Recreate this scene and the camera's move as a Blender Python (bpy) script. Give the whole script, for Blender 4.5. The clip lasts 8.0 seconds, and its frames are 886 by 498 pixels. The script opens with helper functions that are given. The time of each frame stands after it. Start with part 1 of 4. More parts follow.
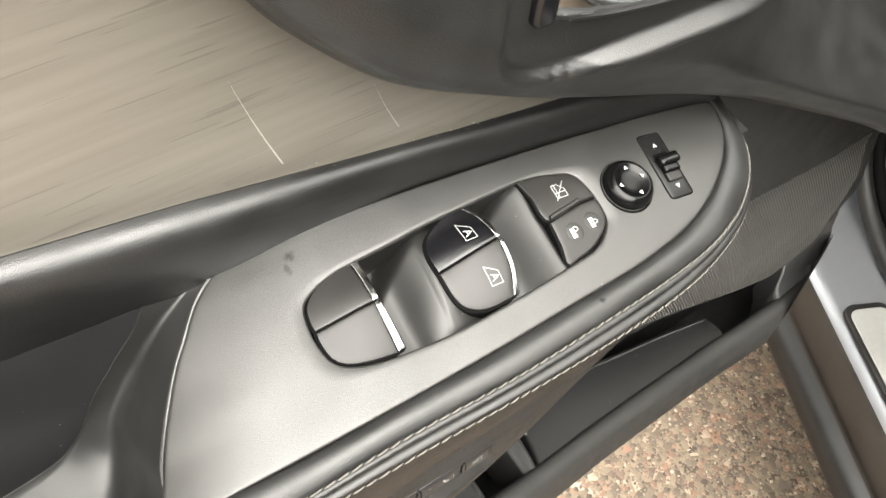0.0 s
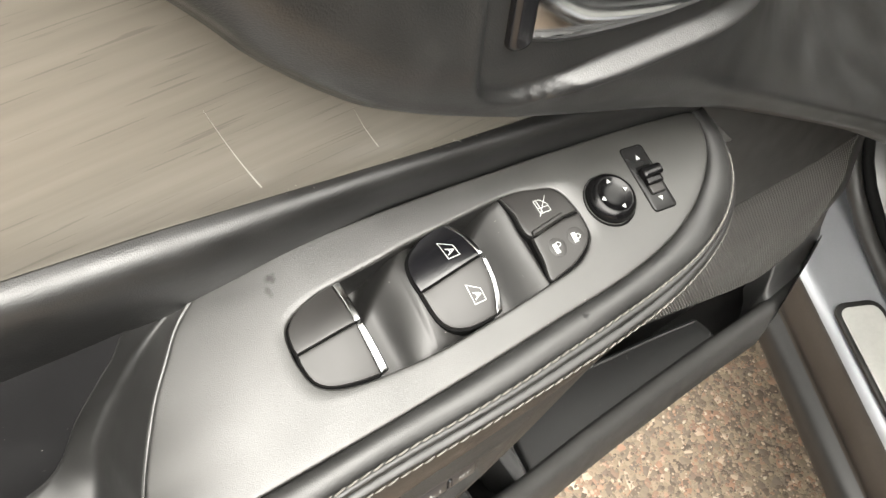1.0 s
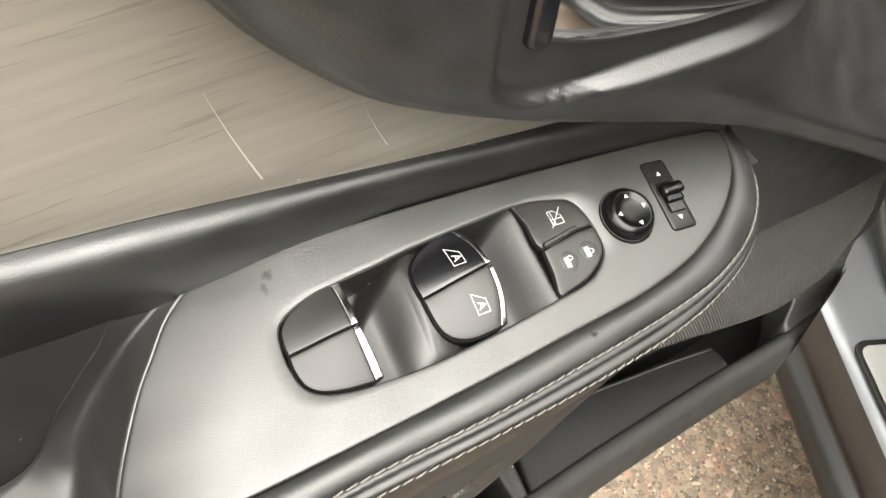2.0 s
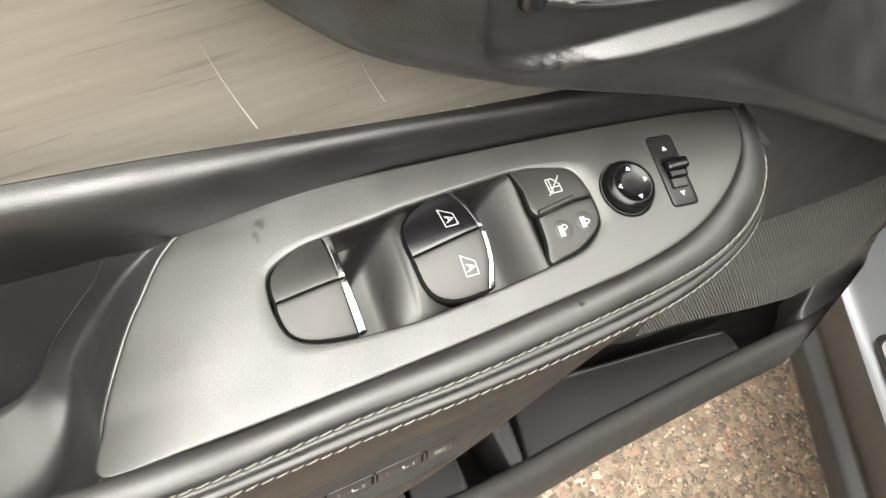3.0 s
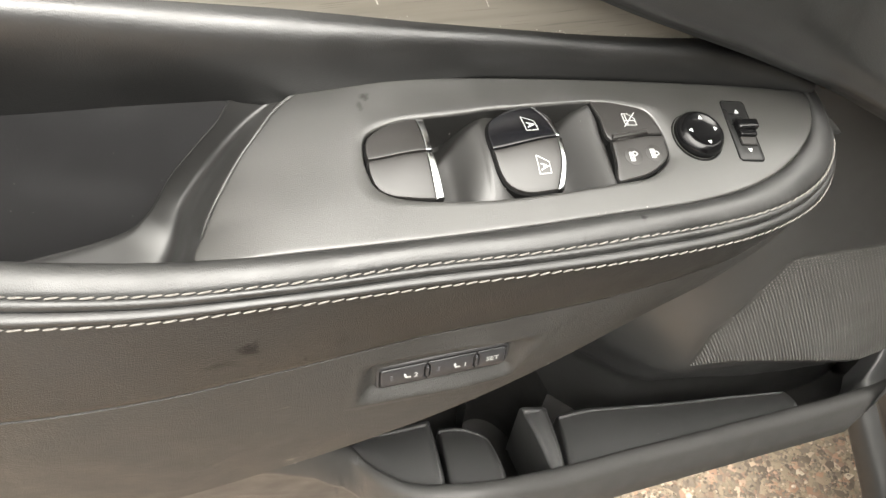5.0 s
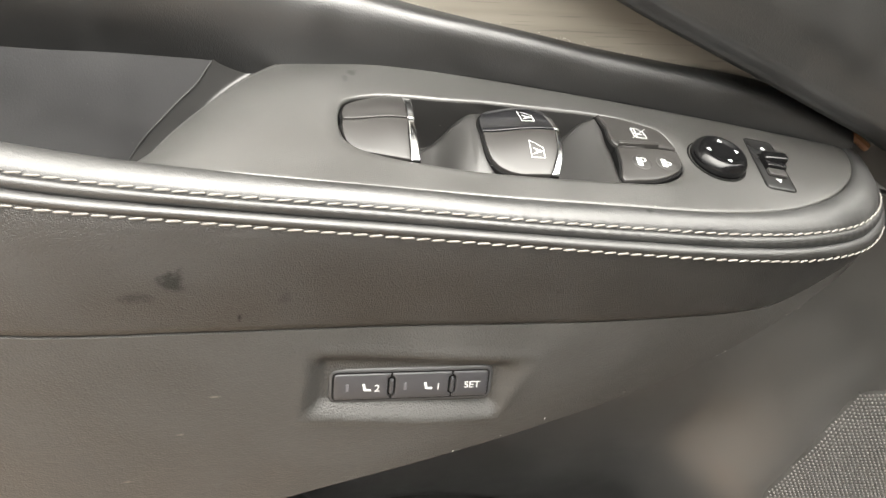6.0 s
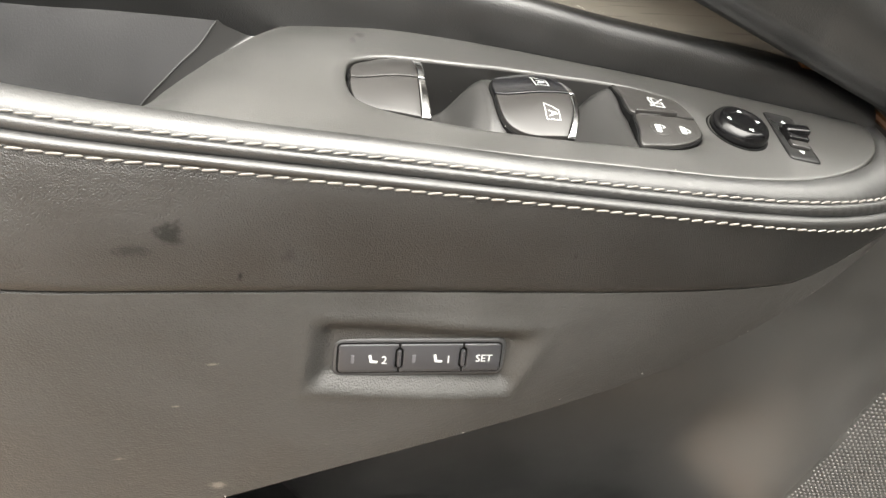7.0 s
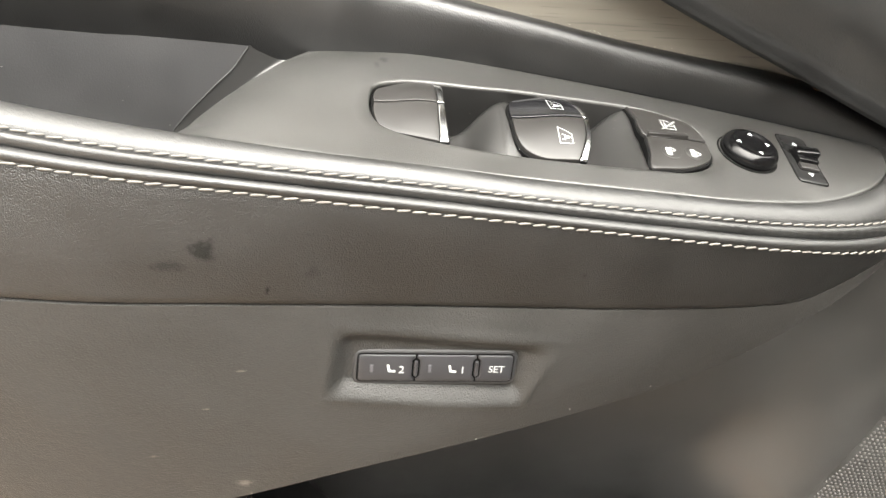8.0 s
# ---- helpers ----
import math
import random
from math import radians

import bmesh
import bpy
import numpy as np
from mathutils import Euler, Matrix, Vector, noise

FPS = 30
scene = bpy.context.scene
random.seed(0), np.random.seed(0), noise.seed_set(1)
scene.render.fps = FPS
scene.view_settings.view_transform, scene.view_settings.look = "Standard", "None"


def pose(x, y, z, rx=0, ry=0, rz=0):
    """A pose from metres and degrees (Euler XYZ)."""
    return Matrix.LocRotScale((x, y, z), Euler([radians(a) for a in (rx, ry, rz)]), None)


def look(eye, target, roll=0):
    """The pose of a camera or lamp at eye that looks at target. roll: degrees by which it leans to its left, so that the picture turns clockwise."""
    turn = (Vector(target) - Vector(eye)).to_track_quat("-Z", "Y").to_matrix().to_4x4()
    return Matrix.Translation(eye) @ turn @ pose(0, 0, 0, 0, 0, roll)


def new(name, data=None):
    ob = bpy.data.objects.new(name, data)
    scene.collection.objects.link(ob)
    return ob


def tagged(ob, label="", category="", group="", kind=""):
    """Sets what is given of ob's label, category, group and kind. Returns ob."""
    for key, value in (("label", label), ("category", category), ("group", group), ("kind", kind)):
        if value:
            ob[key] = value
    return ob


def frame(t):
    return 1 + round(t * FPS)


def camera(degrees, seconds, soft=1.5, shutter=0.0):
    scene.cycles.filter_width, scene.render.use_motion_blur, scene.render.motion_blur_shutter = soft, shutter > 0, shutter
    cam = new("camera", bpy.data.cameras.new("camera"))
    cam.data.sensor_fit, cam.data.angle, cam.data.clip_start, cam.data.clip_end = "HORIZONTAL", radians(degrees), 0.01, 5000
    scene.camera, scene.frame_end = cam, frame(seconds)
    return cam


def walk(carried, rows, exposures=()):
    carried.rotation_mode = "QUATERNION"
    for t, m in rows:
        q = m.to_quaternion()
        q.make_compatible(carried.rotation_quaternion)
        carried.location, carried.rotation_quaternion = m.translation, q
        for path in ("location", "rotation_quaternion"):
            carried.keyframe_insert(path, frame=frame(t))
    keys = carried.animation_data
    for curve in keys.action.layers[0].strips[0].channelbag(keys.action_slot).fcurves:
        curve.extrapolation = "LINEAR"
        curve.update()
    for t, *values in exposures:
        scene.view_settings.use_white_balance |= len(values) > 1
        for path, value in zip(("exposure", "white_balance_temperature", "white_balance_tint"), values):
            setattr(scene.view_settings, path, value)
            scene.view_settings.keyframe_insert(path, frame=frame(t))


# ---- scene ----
cam = camera(60.7, 8.0)
PATH = [
    (0, (0.04613, 0.05454, 1.18402), (0.17902, 0.23724, 0.85393), 6.32),
    (0.5, (0.05245, 0.05430, 1.18863), (0.18605, 0.23497, 0.85771), 6.23),
    (1, (0.05447, 0.05851, 1.18927), (0.18857, 0.23837, 0.85811), 6.15),
    (1.5, (0.05589, 0.06516, 1.18225), (0.18958, 0.24450, 0.85064), 6.42),
    (1.7, (0.05662, 0.06360, 1.17772), (0.19147, 0.25182, 0.85155), 6.42),
    (2.8, (0.07650, 0.05021, 1.17785), (0.18437, 0.23506, 0.83993), 7.84),
    (3, (0.07436, 0.04913, 1.17993), (0.18157, 0.23333, 0.84144), 7.80),
    (3.5, (0.07749, 0.04577, 1.18654), (0.18243, 0.22862, 0.84661), 7.50),
    (4, (0.06552, 0.04747, 1.18718), (0.16919, 0.23114, 0.84730), 7.22),
    (4.5, (0.05773, 0.02445, 1.19213), (0.16240, 0.21962, 0.85903), 7.62),
    (5, (0.04377, -0.03439, 1.14976), (0.13122, 0.20511, 0.84156), 7.46),
    (5.2, (0.05087, -0.05569, 1.12649), (0.12892, 0.20606, 0.83427), 7.24),
    (6.3, (0.08237, -0.08617, 1.02422), (0.14337, 0.25628, 0.82671), 5.31),
    (6.5, (0.07877, -0.08544, 1.01577), (0.14110, 0.25724, 0.81908), 5.58),
    (7, (0.07813, -0.08695, 1.01789), (0.13927, 0.25611, 0.82150), 5.63),
    (7.5, (0.07613, -0.09317, 1.02906), (0.12706, 0.25244, 0.83423), 5.04),
    (8, (0.08089, -0.09640, 1.03252), (0.12664, 0.24723, 0.83295), 5.25),
]
walk(cam, [(t, look(eye, target, roll)) for t, eye, target, roll in PATH], [(0, 3.02), (4.6, 3.05), (5.6, 3.66), (8, 3.73)])

# ---- world and light ----
world = bpy.data.worlds.new("overcast_sky")
scene.world = world
world.use_nodes = True
wn = world.node_tree
sky = wn.nodes.new("ShaderNodeTexSky")
sky.sky_type, sky.sun_disc = "NISHITA", False
sky.sun_elevation, sky.sun_rotation = radians(63), radians(173)
sky.dust_density, sky.air_density = 4.0, 1.0
# a closed cloud layer over the clear sky, as overcast skies are brightest overhead
up = wn.nodes.new("ShaderNodeTexCoord")
sep = wn.nodes.new("ShaderNodeSeparateXYZ")
wn.links.new(up.outputs["Generated"], sep.inputs[0])
lift = wn.nodes.new("ShaderNodeMapRange")
lift.interpolation_type = "SMOOTHSTEP"
lift.inputs["From Min"].default_value, lift.inputs["From Max"].default_value = 0.2, 0.9
lift.inputs["To Min"].default_value, lift.inputs["To Max"].default_value = 0.15, 12.0
wn.links.new(sep.outputs["Z"], lift.inputs["Value"])
cloud = wn.nodes.new("ShaderNodeVectorMath")
cloud.operation = "SCALE"
cloud.inputs[0].default_value = (1.0, 0.968, 0.88)
wn.links.new(lift.outputs[0], cloud.inputs["Scale"])
cover = wn.nodes.new("ShaderNodeMix")
cover.data_type = "RGBA"
cover.inputs[0].default_value = 0.95
wn.links.new(sky.outputs[0], cover.inputs[6])
wn.links.new(cloud.outputs[0], cover.inputs[7])
wn.links.new(cover.outputs[2], wn.nodes["Background"].inputs[0])
wn.nodes["Background"].inputs[1].default_value = 0.12
sun = new("sun", bpy.data.lights.new("sun", "SUN"))
sun.data.energy, sun.data.angle, sun.data.color = 0.7, radians(60), (1.0, 0.97, 0.93)
sun.matrix_basis = look((0.3, -1.5, 4.2), (0.1, 0.15, 0.9))


# ---- materials ----
def material(name, base, rough=0.5, metal=0.0, coat=0.0, vary=0.12, vary_scale=40.0, bump=(), specular=0.5, rough_vary=0.08):
    """A principled surface whose colour and gloss wander a little; bump: (kind, scale, strength) layers."""
    m = bpy.data.materials.new(name)
    m.use_nodes = True
    nt = m.node_tree
    b = nt.nodes["Principled BSDF"]
    tc = nt.nodes.new("ShaderNodeTexCoord")
    b.inputs["Metallic"].default_value = metal
    b.inputs["Coat Weight"].default_value = coat
    b.inputs["Coat Roughness"].default_value = 0.06
    b.inputs["Specular IOR Level"].default_value = specular
    n1, n2 = (nt.nodes.new("ShaderNodeTexNoise") for _ in range(2))
    for n, s, d in ((n1, vary_scale, 4), (n2, vary_scale * 9, 2)):
        nt.links.new(tc.outputs["Object"], n.inputs["Vector"])
        n.inputs["Scale"].default_value, n.inputs["Detail"].default_value = s, d
    add = nt.nodes.new("ShaderNodeMath")
    add.operation = "MULTIPLY_ADD"
    nt.links.new(n2.outputs["Fac"], add.inputs[0])
    add.inputs[1].default_value = 0.35
    nt.links.new(n1.outputs["Fac"], add.inputs[2])
    ramp = nt.nodes.new("ShaderNodeMapRange")
    nt.links.new(add.outputs[0], ramp.inputs["Value"])
    ramp.inputs["From Min"].default_value, ramp.inputs["From Max"].default_value = 0.35, 1.0
    ramp.inputs["To Min"].default_value, ramp.inputs["To Max"].default_value = 1 - vary, 1 + vary
    mul = nt.nodes.new("ShaderNodeVectorMath")
    mul.operation = "SCALE"
    mul.inputs[0].default_value = base
    nt.links.new(ramp.outputs[0], mul.inputs["Scale"])
    nt.links.new(mul.outputs[0], b.inputs["Base Color"])
    rr = nt.nodes.new("ShaderNodeMapRange")
    nt.links.new(n1.outputs["Fac"], rr.inputs["Value"])
    rr.inputs["From Min"].default_value, rr.inputs["From Max"].default_value = 0.3, 0.7
    rr.inputs["To Min"].default_value, rr.inputs["To Max"].default_value = max(0.02, rough - rough_vary), min(1, rough + rough_vary)
    nt.links.new(rr.outputs[0], b.inputs["Roughness"])
    last = None
    for kind, scale, strength, depth in bump:
        if kind == "grain":
            t = nt.nodes.new("ShaderNodeTexVoronoi")
            t.feature = "SMOOTH_F1"
            t.inputs["Smoothness"].default_value = 0.3
            flat = nt.nodes.new("ShaderNodeMath")
            flat.operation = "SUBTRACT"
            flat.inputs[0].default_value = 1.0
            nt.links.new(t.outputs["Distance"], flat.inputs[1])
            out = flat.outputs[0]
        elif kind == "cells":
            t = nt.nodes.new("ShaderNodeTexVoronoi")
            t.feature = "DISTANCE_TO_EDGE"
            flat = nt.nodes.new("ShaderNodeMapRange")
            flat.interpolation_type = "SMOOTHSTEP"
            flat.inputs["From Max"].default_value = 0.16
            nt.links.new(t.outputs["Distance"], flat.inputs["Value"])
            out = flat.outputs[0]
        else:
            t = nt.nodes.new("ShaderNodeTexNoise")
            t.inputs["Detail"].default_value = 3
            out = t.outputs["Fac"]
        t.inputs["Scale"].default_value = scale
        nt.links.new(tc.outputs["Object"], t.inputs["Vector"])
        bp = nt.nodes.new("ShaderNodeBump")
        bp.inputs["Strength"].default_value, bp.inputs["Distance"].default_value = strength, depth
        nt.links.new(out, bp.inputs["Height"])
        if last:
            nt.links.new(last.outputs[0], bp.inputs["Normal"])
        last = bp
    if last:
        nt.links.new(last.outputs[0], b.inputs["Normal"])
    return m


LEATHER = material("black_leather", (0.0085, 0.0084, 0.0081), 0.42, bump=(("grain", 1900, 0.62, 0.00034), ("noise", 2600, 0.3, 0.0002), ("noise", 300, 0.2, 0.0004)), vary=0.3, specular=0.55)
BEAD = material("stretched_black_leather", (0.0085, 0.0084, 0.0081), 0.50, bump=(("grain", 1900, 0.26, 0.00028), ("noise", 2600, 0.2, 0.0002), ("noise", 240, 0.16, 0.0004)), vary=0.3, specular=0.85)
LEATHER_LOW = material("brown_black_leather", (0.0235, 0.0230, 0.0218), 0.5, bump=(("grain", 1500, 0.5, 0.0004), ("noise", 1300, 0.3, 0.0003), ("noise", 260, 0.35, 0.0006)), vary=0.2, specular=0.3)
SOFT = material("soft_trim", (0.0085, 0.0087, 0.0088), 0.40, bump=(("grain", 1400, 0.26, 0.00030), ("noise", 1500, 0.15, 0.0002), ("noise", 300, 0.06, 0.0004)), specular=1.0)
ROLL = material("leatherette_roll", (0.0065, 0.0065, 0.0065), 0.38, bump=(("grain", 1800, 0.27, 0.00030), ("noise", 300, 0.1, 0.0004)), specular=0.9)
PLATE = material("grained_plastic", (0.025, 0.0245, 0.0232), 0.36, bump=(("cells", 1300, 0.06, 0.00018), ("noise", 2400, 0.5, 0.00022)), vary=0.1, specular=0.85)
HARD = material("hard_plastic", (0.037, 0.0365, 0.0354), 0.50, bump=(("noise", 1600, 0.4, 0.0003),), specular=0.3)
LOWER = material("lower_trim_plastic", (0.024, 0.0236, 0.023), 0.38, bump=(("noise", 1600, 0.4, 0.0003),), specular=0.9)
POCKET = material("pocket_plastic", (0.058, 0.058, 0.058), 0.34, bump=(("noise", 1600, 0.1, 0.0002),), vary=0.04, rough_vary=0.03, specular=0.6)
MOULD = material("dark_moulding", (0.0165, 0.0162, 0.0157), 0.36, bump=(("noise", 1600, 0.12, 0.0002),), specular=0.6)
SCOOP = material("dark_satin_plastic", (0.014, 0.0136, 0.013), 0.42, bump=(("noise", 2600, 0.4, 0.0002),), specular=0.6)
SATIN = material("satin_switch_plastic", (0.017, 0.0160, 0.0152), 0.40, bump=(("noise", 3000, 0.1, 0.0001),), vary=0.06, specular=0.45)
KEYCAP = material("memory_key_plastic", (0.020, 0.020, 0.022), 0.35, bump=(("noise", 3000, 0.1, 0.0001),), vary=0.06)
FRAME = material("frame_plastic", (0.024, 0.024, 0.025), 0.42, vary=0.06, specular=0.35, bump=(("noise", 2500, 0.1, 0.0001),))
GLOSS = material("gloss_black", (0.005, 0.005, 0.006), 0.2, coat=0.15, vary=0.1, rough_vary=0.04)
DARK = material("black_gap", (0.003, 0.003, 0.003), 0.85, specular=0.08)
KNOB = material("black_knob_plastic", (0.0032, 0.0032, 0.0034), 0.16, bump=(("noise", 2500, 0.05, 0.0001),), specular=0.3, rough_vary=0.04)
BEZEL = material("dark_bezel_plastic", (0.009, 0.009, 0.009), 0.3, bump=(("noise", 2500, 0.1, 0.0001),), specular=0.35)
CHROME = material("chrome", (0.60, 0.605, 0.615), 0.10, metal=1.0, vary=0.03, rough_vary=0.03)
STRIP = material("satin_chrome", (0.40, 0.405, 0.405), 0.2, metal=1.0, vary=0.03, rough_vary=0.03)
WHITE = material("white_print", (0.36, 0.375, 0.365), 0.5, vary=0.05)
DIM = material("dim_print", (0.055, 0.055, 0.06), 0.5, vary=0.05)
THREAD = material("cream_thread", (0.122, 0.115, 0.104), 0.75, bump=(("noise", 4000, 0.4, 0.0002),), vary=0.2, vary_scale=300)
RUBBER = material("black_rubber", (0.008, 0.0077, 0.0073), 0.5, bump=(("noise", 400, 0.2, 0.0004),), vary=0.25)
ROCKER = material("brown_rocker", (0.025, 0.0218, 0.019), 0.5, bump=(("noise", 300, 0.2, 0.0004),), vary=0.35, vary_scale=25)
SILVER = material("silver_paint", (0.32, 0.33, 0.35), 0.42, metal=0.7, coat=0.1, vary=0.05)
STEEL = material("brushed_steel", (0.42, 0.42, 0.40), 0.4, metal=0.35, vary=0.12, vary_scale=20)
# pale tone for unseen cabin sheets, added to brighten reflections in the door trim
CABIN_BOUNCE = material("pale_cabin_bounce", (0.22, 0.208, 0.19), 0.6, bump=(("noise", 900, 0.3, 0.0005),))
CUPMAT = material("cup_insert", (0.0095, 0.0093, 0.0098), 0.46, bump=(("noise", 1500, 0.2, 0.0003),), specular=0.6)


def wood_material():
    """Grey-brown veneer under lacquer: broad soft bands, fine lines and short dark pores, all along the door."""
    m = material("lacquered_wood", (0.33, 0.28, 0.215), 0.34, coat=0.8, vary=0.1, rough_vary=0.02)
    nt = m.node_tree
    b = nt.nodes["Principled BSDF"]
    b.inputs["Coat Roughness"].default_value = 0.2
    tc = nt.nodes.new("ShaderNodeTexCoord")

    def grain(scale, size, detail):
        mp = nt.nodes.new("ShaderNodeMapping")
        mp.inputs["Rotation"].default_value = (0, radians(-7), 0)
        mp.inputs["Scale"].default_value = scale
        nt.links.new(tc.outputs["Object"], mp.inputs["Vector"])
        n = nt.nodes.new("ShaderNodeTexNoise")
        n.inputs["Scale"].default_value, n.inputs["Detail"].default_value = size, detail
        nt.links.new(mp.outputs[0], n.inputs["Vector"])
        return n.outputs["Fac"]

    r = nt.nodes.new("ShaderNodeValToRGB")
    r.color_ramp.elements[0].position, r.color_ramp.elements[0].color = 0.30, (0.139, 0.1275, 0.106, 1)
    r.color_ramp.elements[1].position, r.color_ramp.elements[1].color = 0.70, (0.173, 0.159, 0.134, 1)
    nt.links.new(grain((3, 60, 110), 2.0, 3), r.inputs[0])
    pore = nt.nodes.new("ShaderNodeMapRange")
    pore.inputs["From Min"].default_value, pore.inputs["From Max"].default_value = 0.29, 0.33
    pore.inputs["To Min"].default_value, pore.inputs["To Max"].default_value = 0.75, 1.0
    nt.links.new(grain((13, 40, 480), 2.2, 1), pore.inputs["Value"])
    mul = nt.nodes.new("ShaderNodeVectorMath")
    mul.operation = "SCALE"
    nt.links.new(r.outputs[0], mul.inputs[0])
    nt.links.new(pore.outputs[0], mul.inputs["Scale"])
    nt.links.new(mul.outputs[0], b.inputs["Base Color"])
    return m


WOOD = wood_material()


def stain(m, centre, size, colour, strength, ragged=60.0):
    """A stain of its own shape on a material: a ragged patch of another colour about a place."""
    nt = m.node_tree
    b = nt.nodes["Principled BSDF"]
    old = b.inputs["Base Color"].links[0].from_socket
    tc = nt.nodes.new("ShaderNodeTexCoord")
    mp = nt.nodes.new("ShaderNodeMapping")
    mp.vector_type = "TEXTURE"
    mp.inputs["Location"].default_value = centre
    mp.inputs["Scale"].default_value = size
    nt.links.new(tc.outputs["Object"], mp.inputs["Vector"])
    ln = nt.nodes.new("ShaderNodeVectorMath")
    ln.operation = "LENGTH"
    nt.links.new(mp.outputs[0], ln.inputs[0])
    n = nt.nodes.new("ShaderNodeTexNoise")
    n.inputs["Scale"].default_value, n.inputs["Detail"].default_value = ragged, 4
    nt.links.new(tc.outputs["Object"], n.inputs["Vector"])
    add = nt.nodes.new("ShaderNodeMath")
    add.operation = "MULTIPLY_ADD"
    nt.links.new(n.outputs["Fac"], add.inputs[0])
    add.inputs[1].default_value = 1.6
    nt.links.new(ln.outputs["Value"], add.inputs[2])
    f = nt.nodes.new("ShaderNodeMapRange")
    f.inputs["From Min"].default_value, f.inputs["From Max"].default_value = 1.75, 1.15
    f.inputs["To Max"].default_value = strength
    nt.links.new(add.outputs[0], f.inputs["Value"])
    mix = nt.nodes.new("ShaderNodeMix")
    mix.data_type = "RGBA"
    nt.links.new(f.outputs[0], mix.inputs[0])
    nt.links.new(old, mix.inputs[6])
    mix.inputs[7].default_value = (*colour, 1)
    nt.links.new(mix.outputs[2], b.inputs["Base Color"])
    # greasy dirt dulls the gloss as well
    dull = nt.nodes.new("ShaderNodeMath")
    dull.operation = "MULTIPLY_ADD"
    gloss = b.inputs["Specular IOR Level"]
    nt.links.new(f.outputs[0], dull.inputs[0])
    dull.inputs[1].default_value = -0.9
    dull.inputs[2].default_value = 1.0
    cut = nt.nodes.new("ShaderNodeMath")
    cut.operation = "MULTIPLY"
    nt.links.new(dull.outputs[0], cut.inputs[0])
    if gloss.links:
        nt.links.new(gloss.links[0].from_socket, cut.inputs[1])
    else:
        cut.inputs[1].default_value = gloss.default_value
    nt.links.new(cut.outputs[0], gloss)


GRILLE = material("grille_plastic", (0.029, 0.0285, 0.0272), 0.42, bump=(("noise", 900, 0.2, 0.0003),))
DOT = material("grille_dot_plastic", (0.072, 0.070, 0.067), 0.5, vary=0.15)


def pebble_material(name, island):
    m = material(name, (0.3, 0.25, 0.2), 0.7, bump=(("noise", 500, 0.3, 0.001),))
    nt = m.node_tree
    b = nt.nodes["Principled BSDF"]
    r = nt.nodes.new("ShaderNodeValToRGB")
    cols = ((0.0, (0.072, 0.056, 0.042)), (0.25, (0.160, 0.126, 0.092)), (0.5, (0.232, 0.182, 0.130)), (0.7, (0.120, 0.097, 0.074)), (0.88, (0.245, 0.145, 0.098)), (1.0, (0.39, 0.33, 0.255)))
    while len(r.color_ramp.elements) < len(cols):
        r.color_ramp.elements.new(0.5)
    for e, (p, col) in zip(r.color_ramp.elements, cols):
        e.position, e.color = p, (*col, 1)
    if island:
        g = nt.nodes.new("ShaderNodeNewGeometry")
        nt.links.new(g.outputs["Random Per Island"], r.inputs[0])
    else:
        tc = nt.nodes.new("ShaderNodeTexCoord")
        v = nt.nodes.new("ShaderNodeTexVoronoi")
        v.inputs["Scale"].default_value = 85
        nt.links.new(tc.outputs["Object"], v.inputs["Vector"])
        sp = nt.nodes.new("ShaderNodeSeparateColor")
        nt.links.new(v.outputs["Color"], sp.inputs[0])
        nt.links.new(sp.outputs[0], r.inputs[0])
        bp = nt.nodes.new("ShaderNodeBump")
        bp.inputs["Strength"].default_value, bp.inputs["Distance"].default_value = 0.7, 0.004
        bp.invert = True
        nt.links.new(v.outputs["Distance"], bp.inputs["Height"])
        nt.links.new(bp.outputs[0], b.inputs["Normal"])
    nt.links.new(r.outputs[0], b.inputs["Base Color"])
    return m


PEBBLE, AGGREGATE = pebble_material("loose_pebble", True), pebble_material("aggregate_ground", False)

# ---- shape tools ----
# The switch plate's own frame: u along the door to its hinge, v across it to the outside, w off it; millimetres.
ORIGIN = Vector((0.25, 0.2, 0.91673))
AX_U, AX_V, AX_W = Vector((0.99107, 0.0, -0.13332)), Vector((0.02965, 0.97496, 0.22041)), Vector((0.12998, -0.22240, 0.96625))


def P(u, v, w=0.0):
    return ORIGIN + (AX_U * u + AX_V * v + AX_W * w) * 0.001


def lerp(table, x):
    return float(np.interp(x, [p[0] for p in table], [p[1] for p in table]))


def step(a, b, x):
    t = min(1.0, max(0.0, (x - a) / (b - a)))
    return t * t * (3 - 2 * t)


def spline(ctrl, n, closed=False):
    """n points evenly along a smooth curve through the control points."""
    c = [Vector(p) for p in ctrl]
    k = len(c)
    fine = []
    for i in range(k if closed else k - 1):
        if closed:
            a, b, d, e = (c[(i + j) % k] for j in (-1, 0, 1, 2))
        else:
            a, b, d, e = c[max(i - 1, 0)], c[i], c[i + 1], c[min(i + 2, k - 1)]
        for s in range(16):
            t = s / 16
            fine.append(0.5 * (2 * b + (d - a) * t + (2 * a - 5 * b + 4 * d - e) * t * t + (3 * b - a - 3 * d + e) * t * t * t))
    fine.append(c[0].copy() if closed else c[-1].copy())
    ds = [0.0]
    for p, q in zip(fine, fine[1:]):
        ds.append(ds[-1] + (q - p).length)
    at = np.linspace(0, ds[-1], n + 1)[:-1] if closed else np.linspace(0, ds[-1], n)
    cols = [np.interp(at, ds, [p[j] for p in fine]) for j in range(len(fine[0]))]
    return [Vector(p) for p in zip(*cols)]


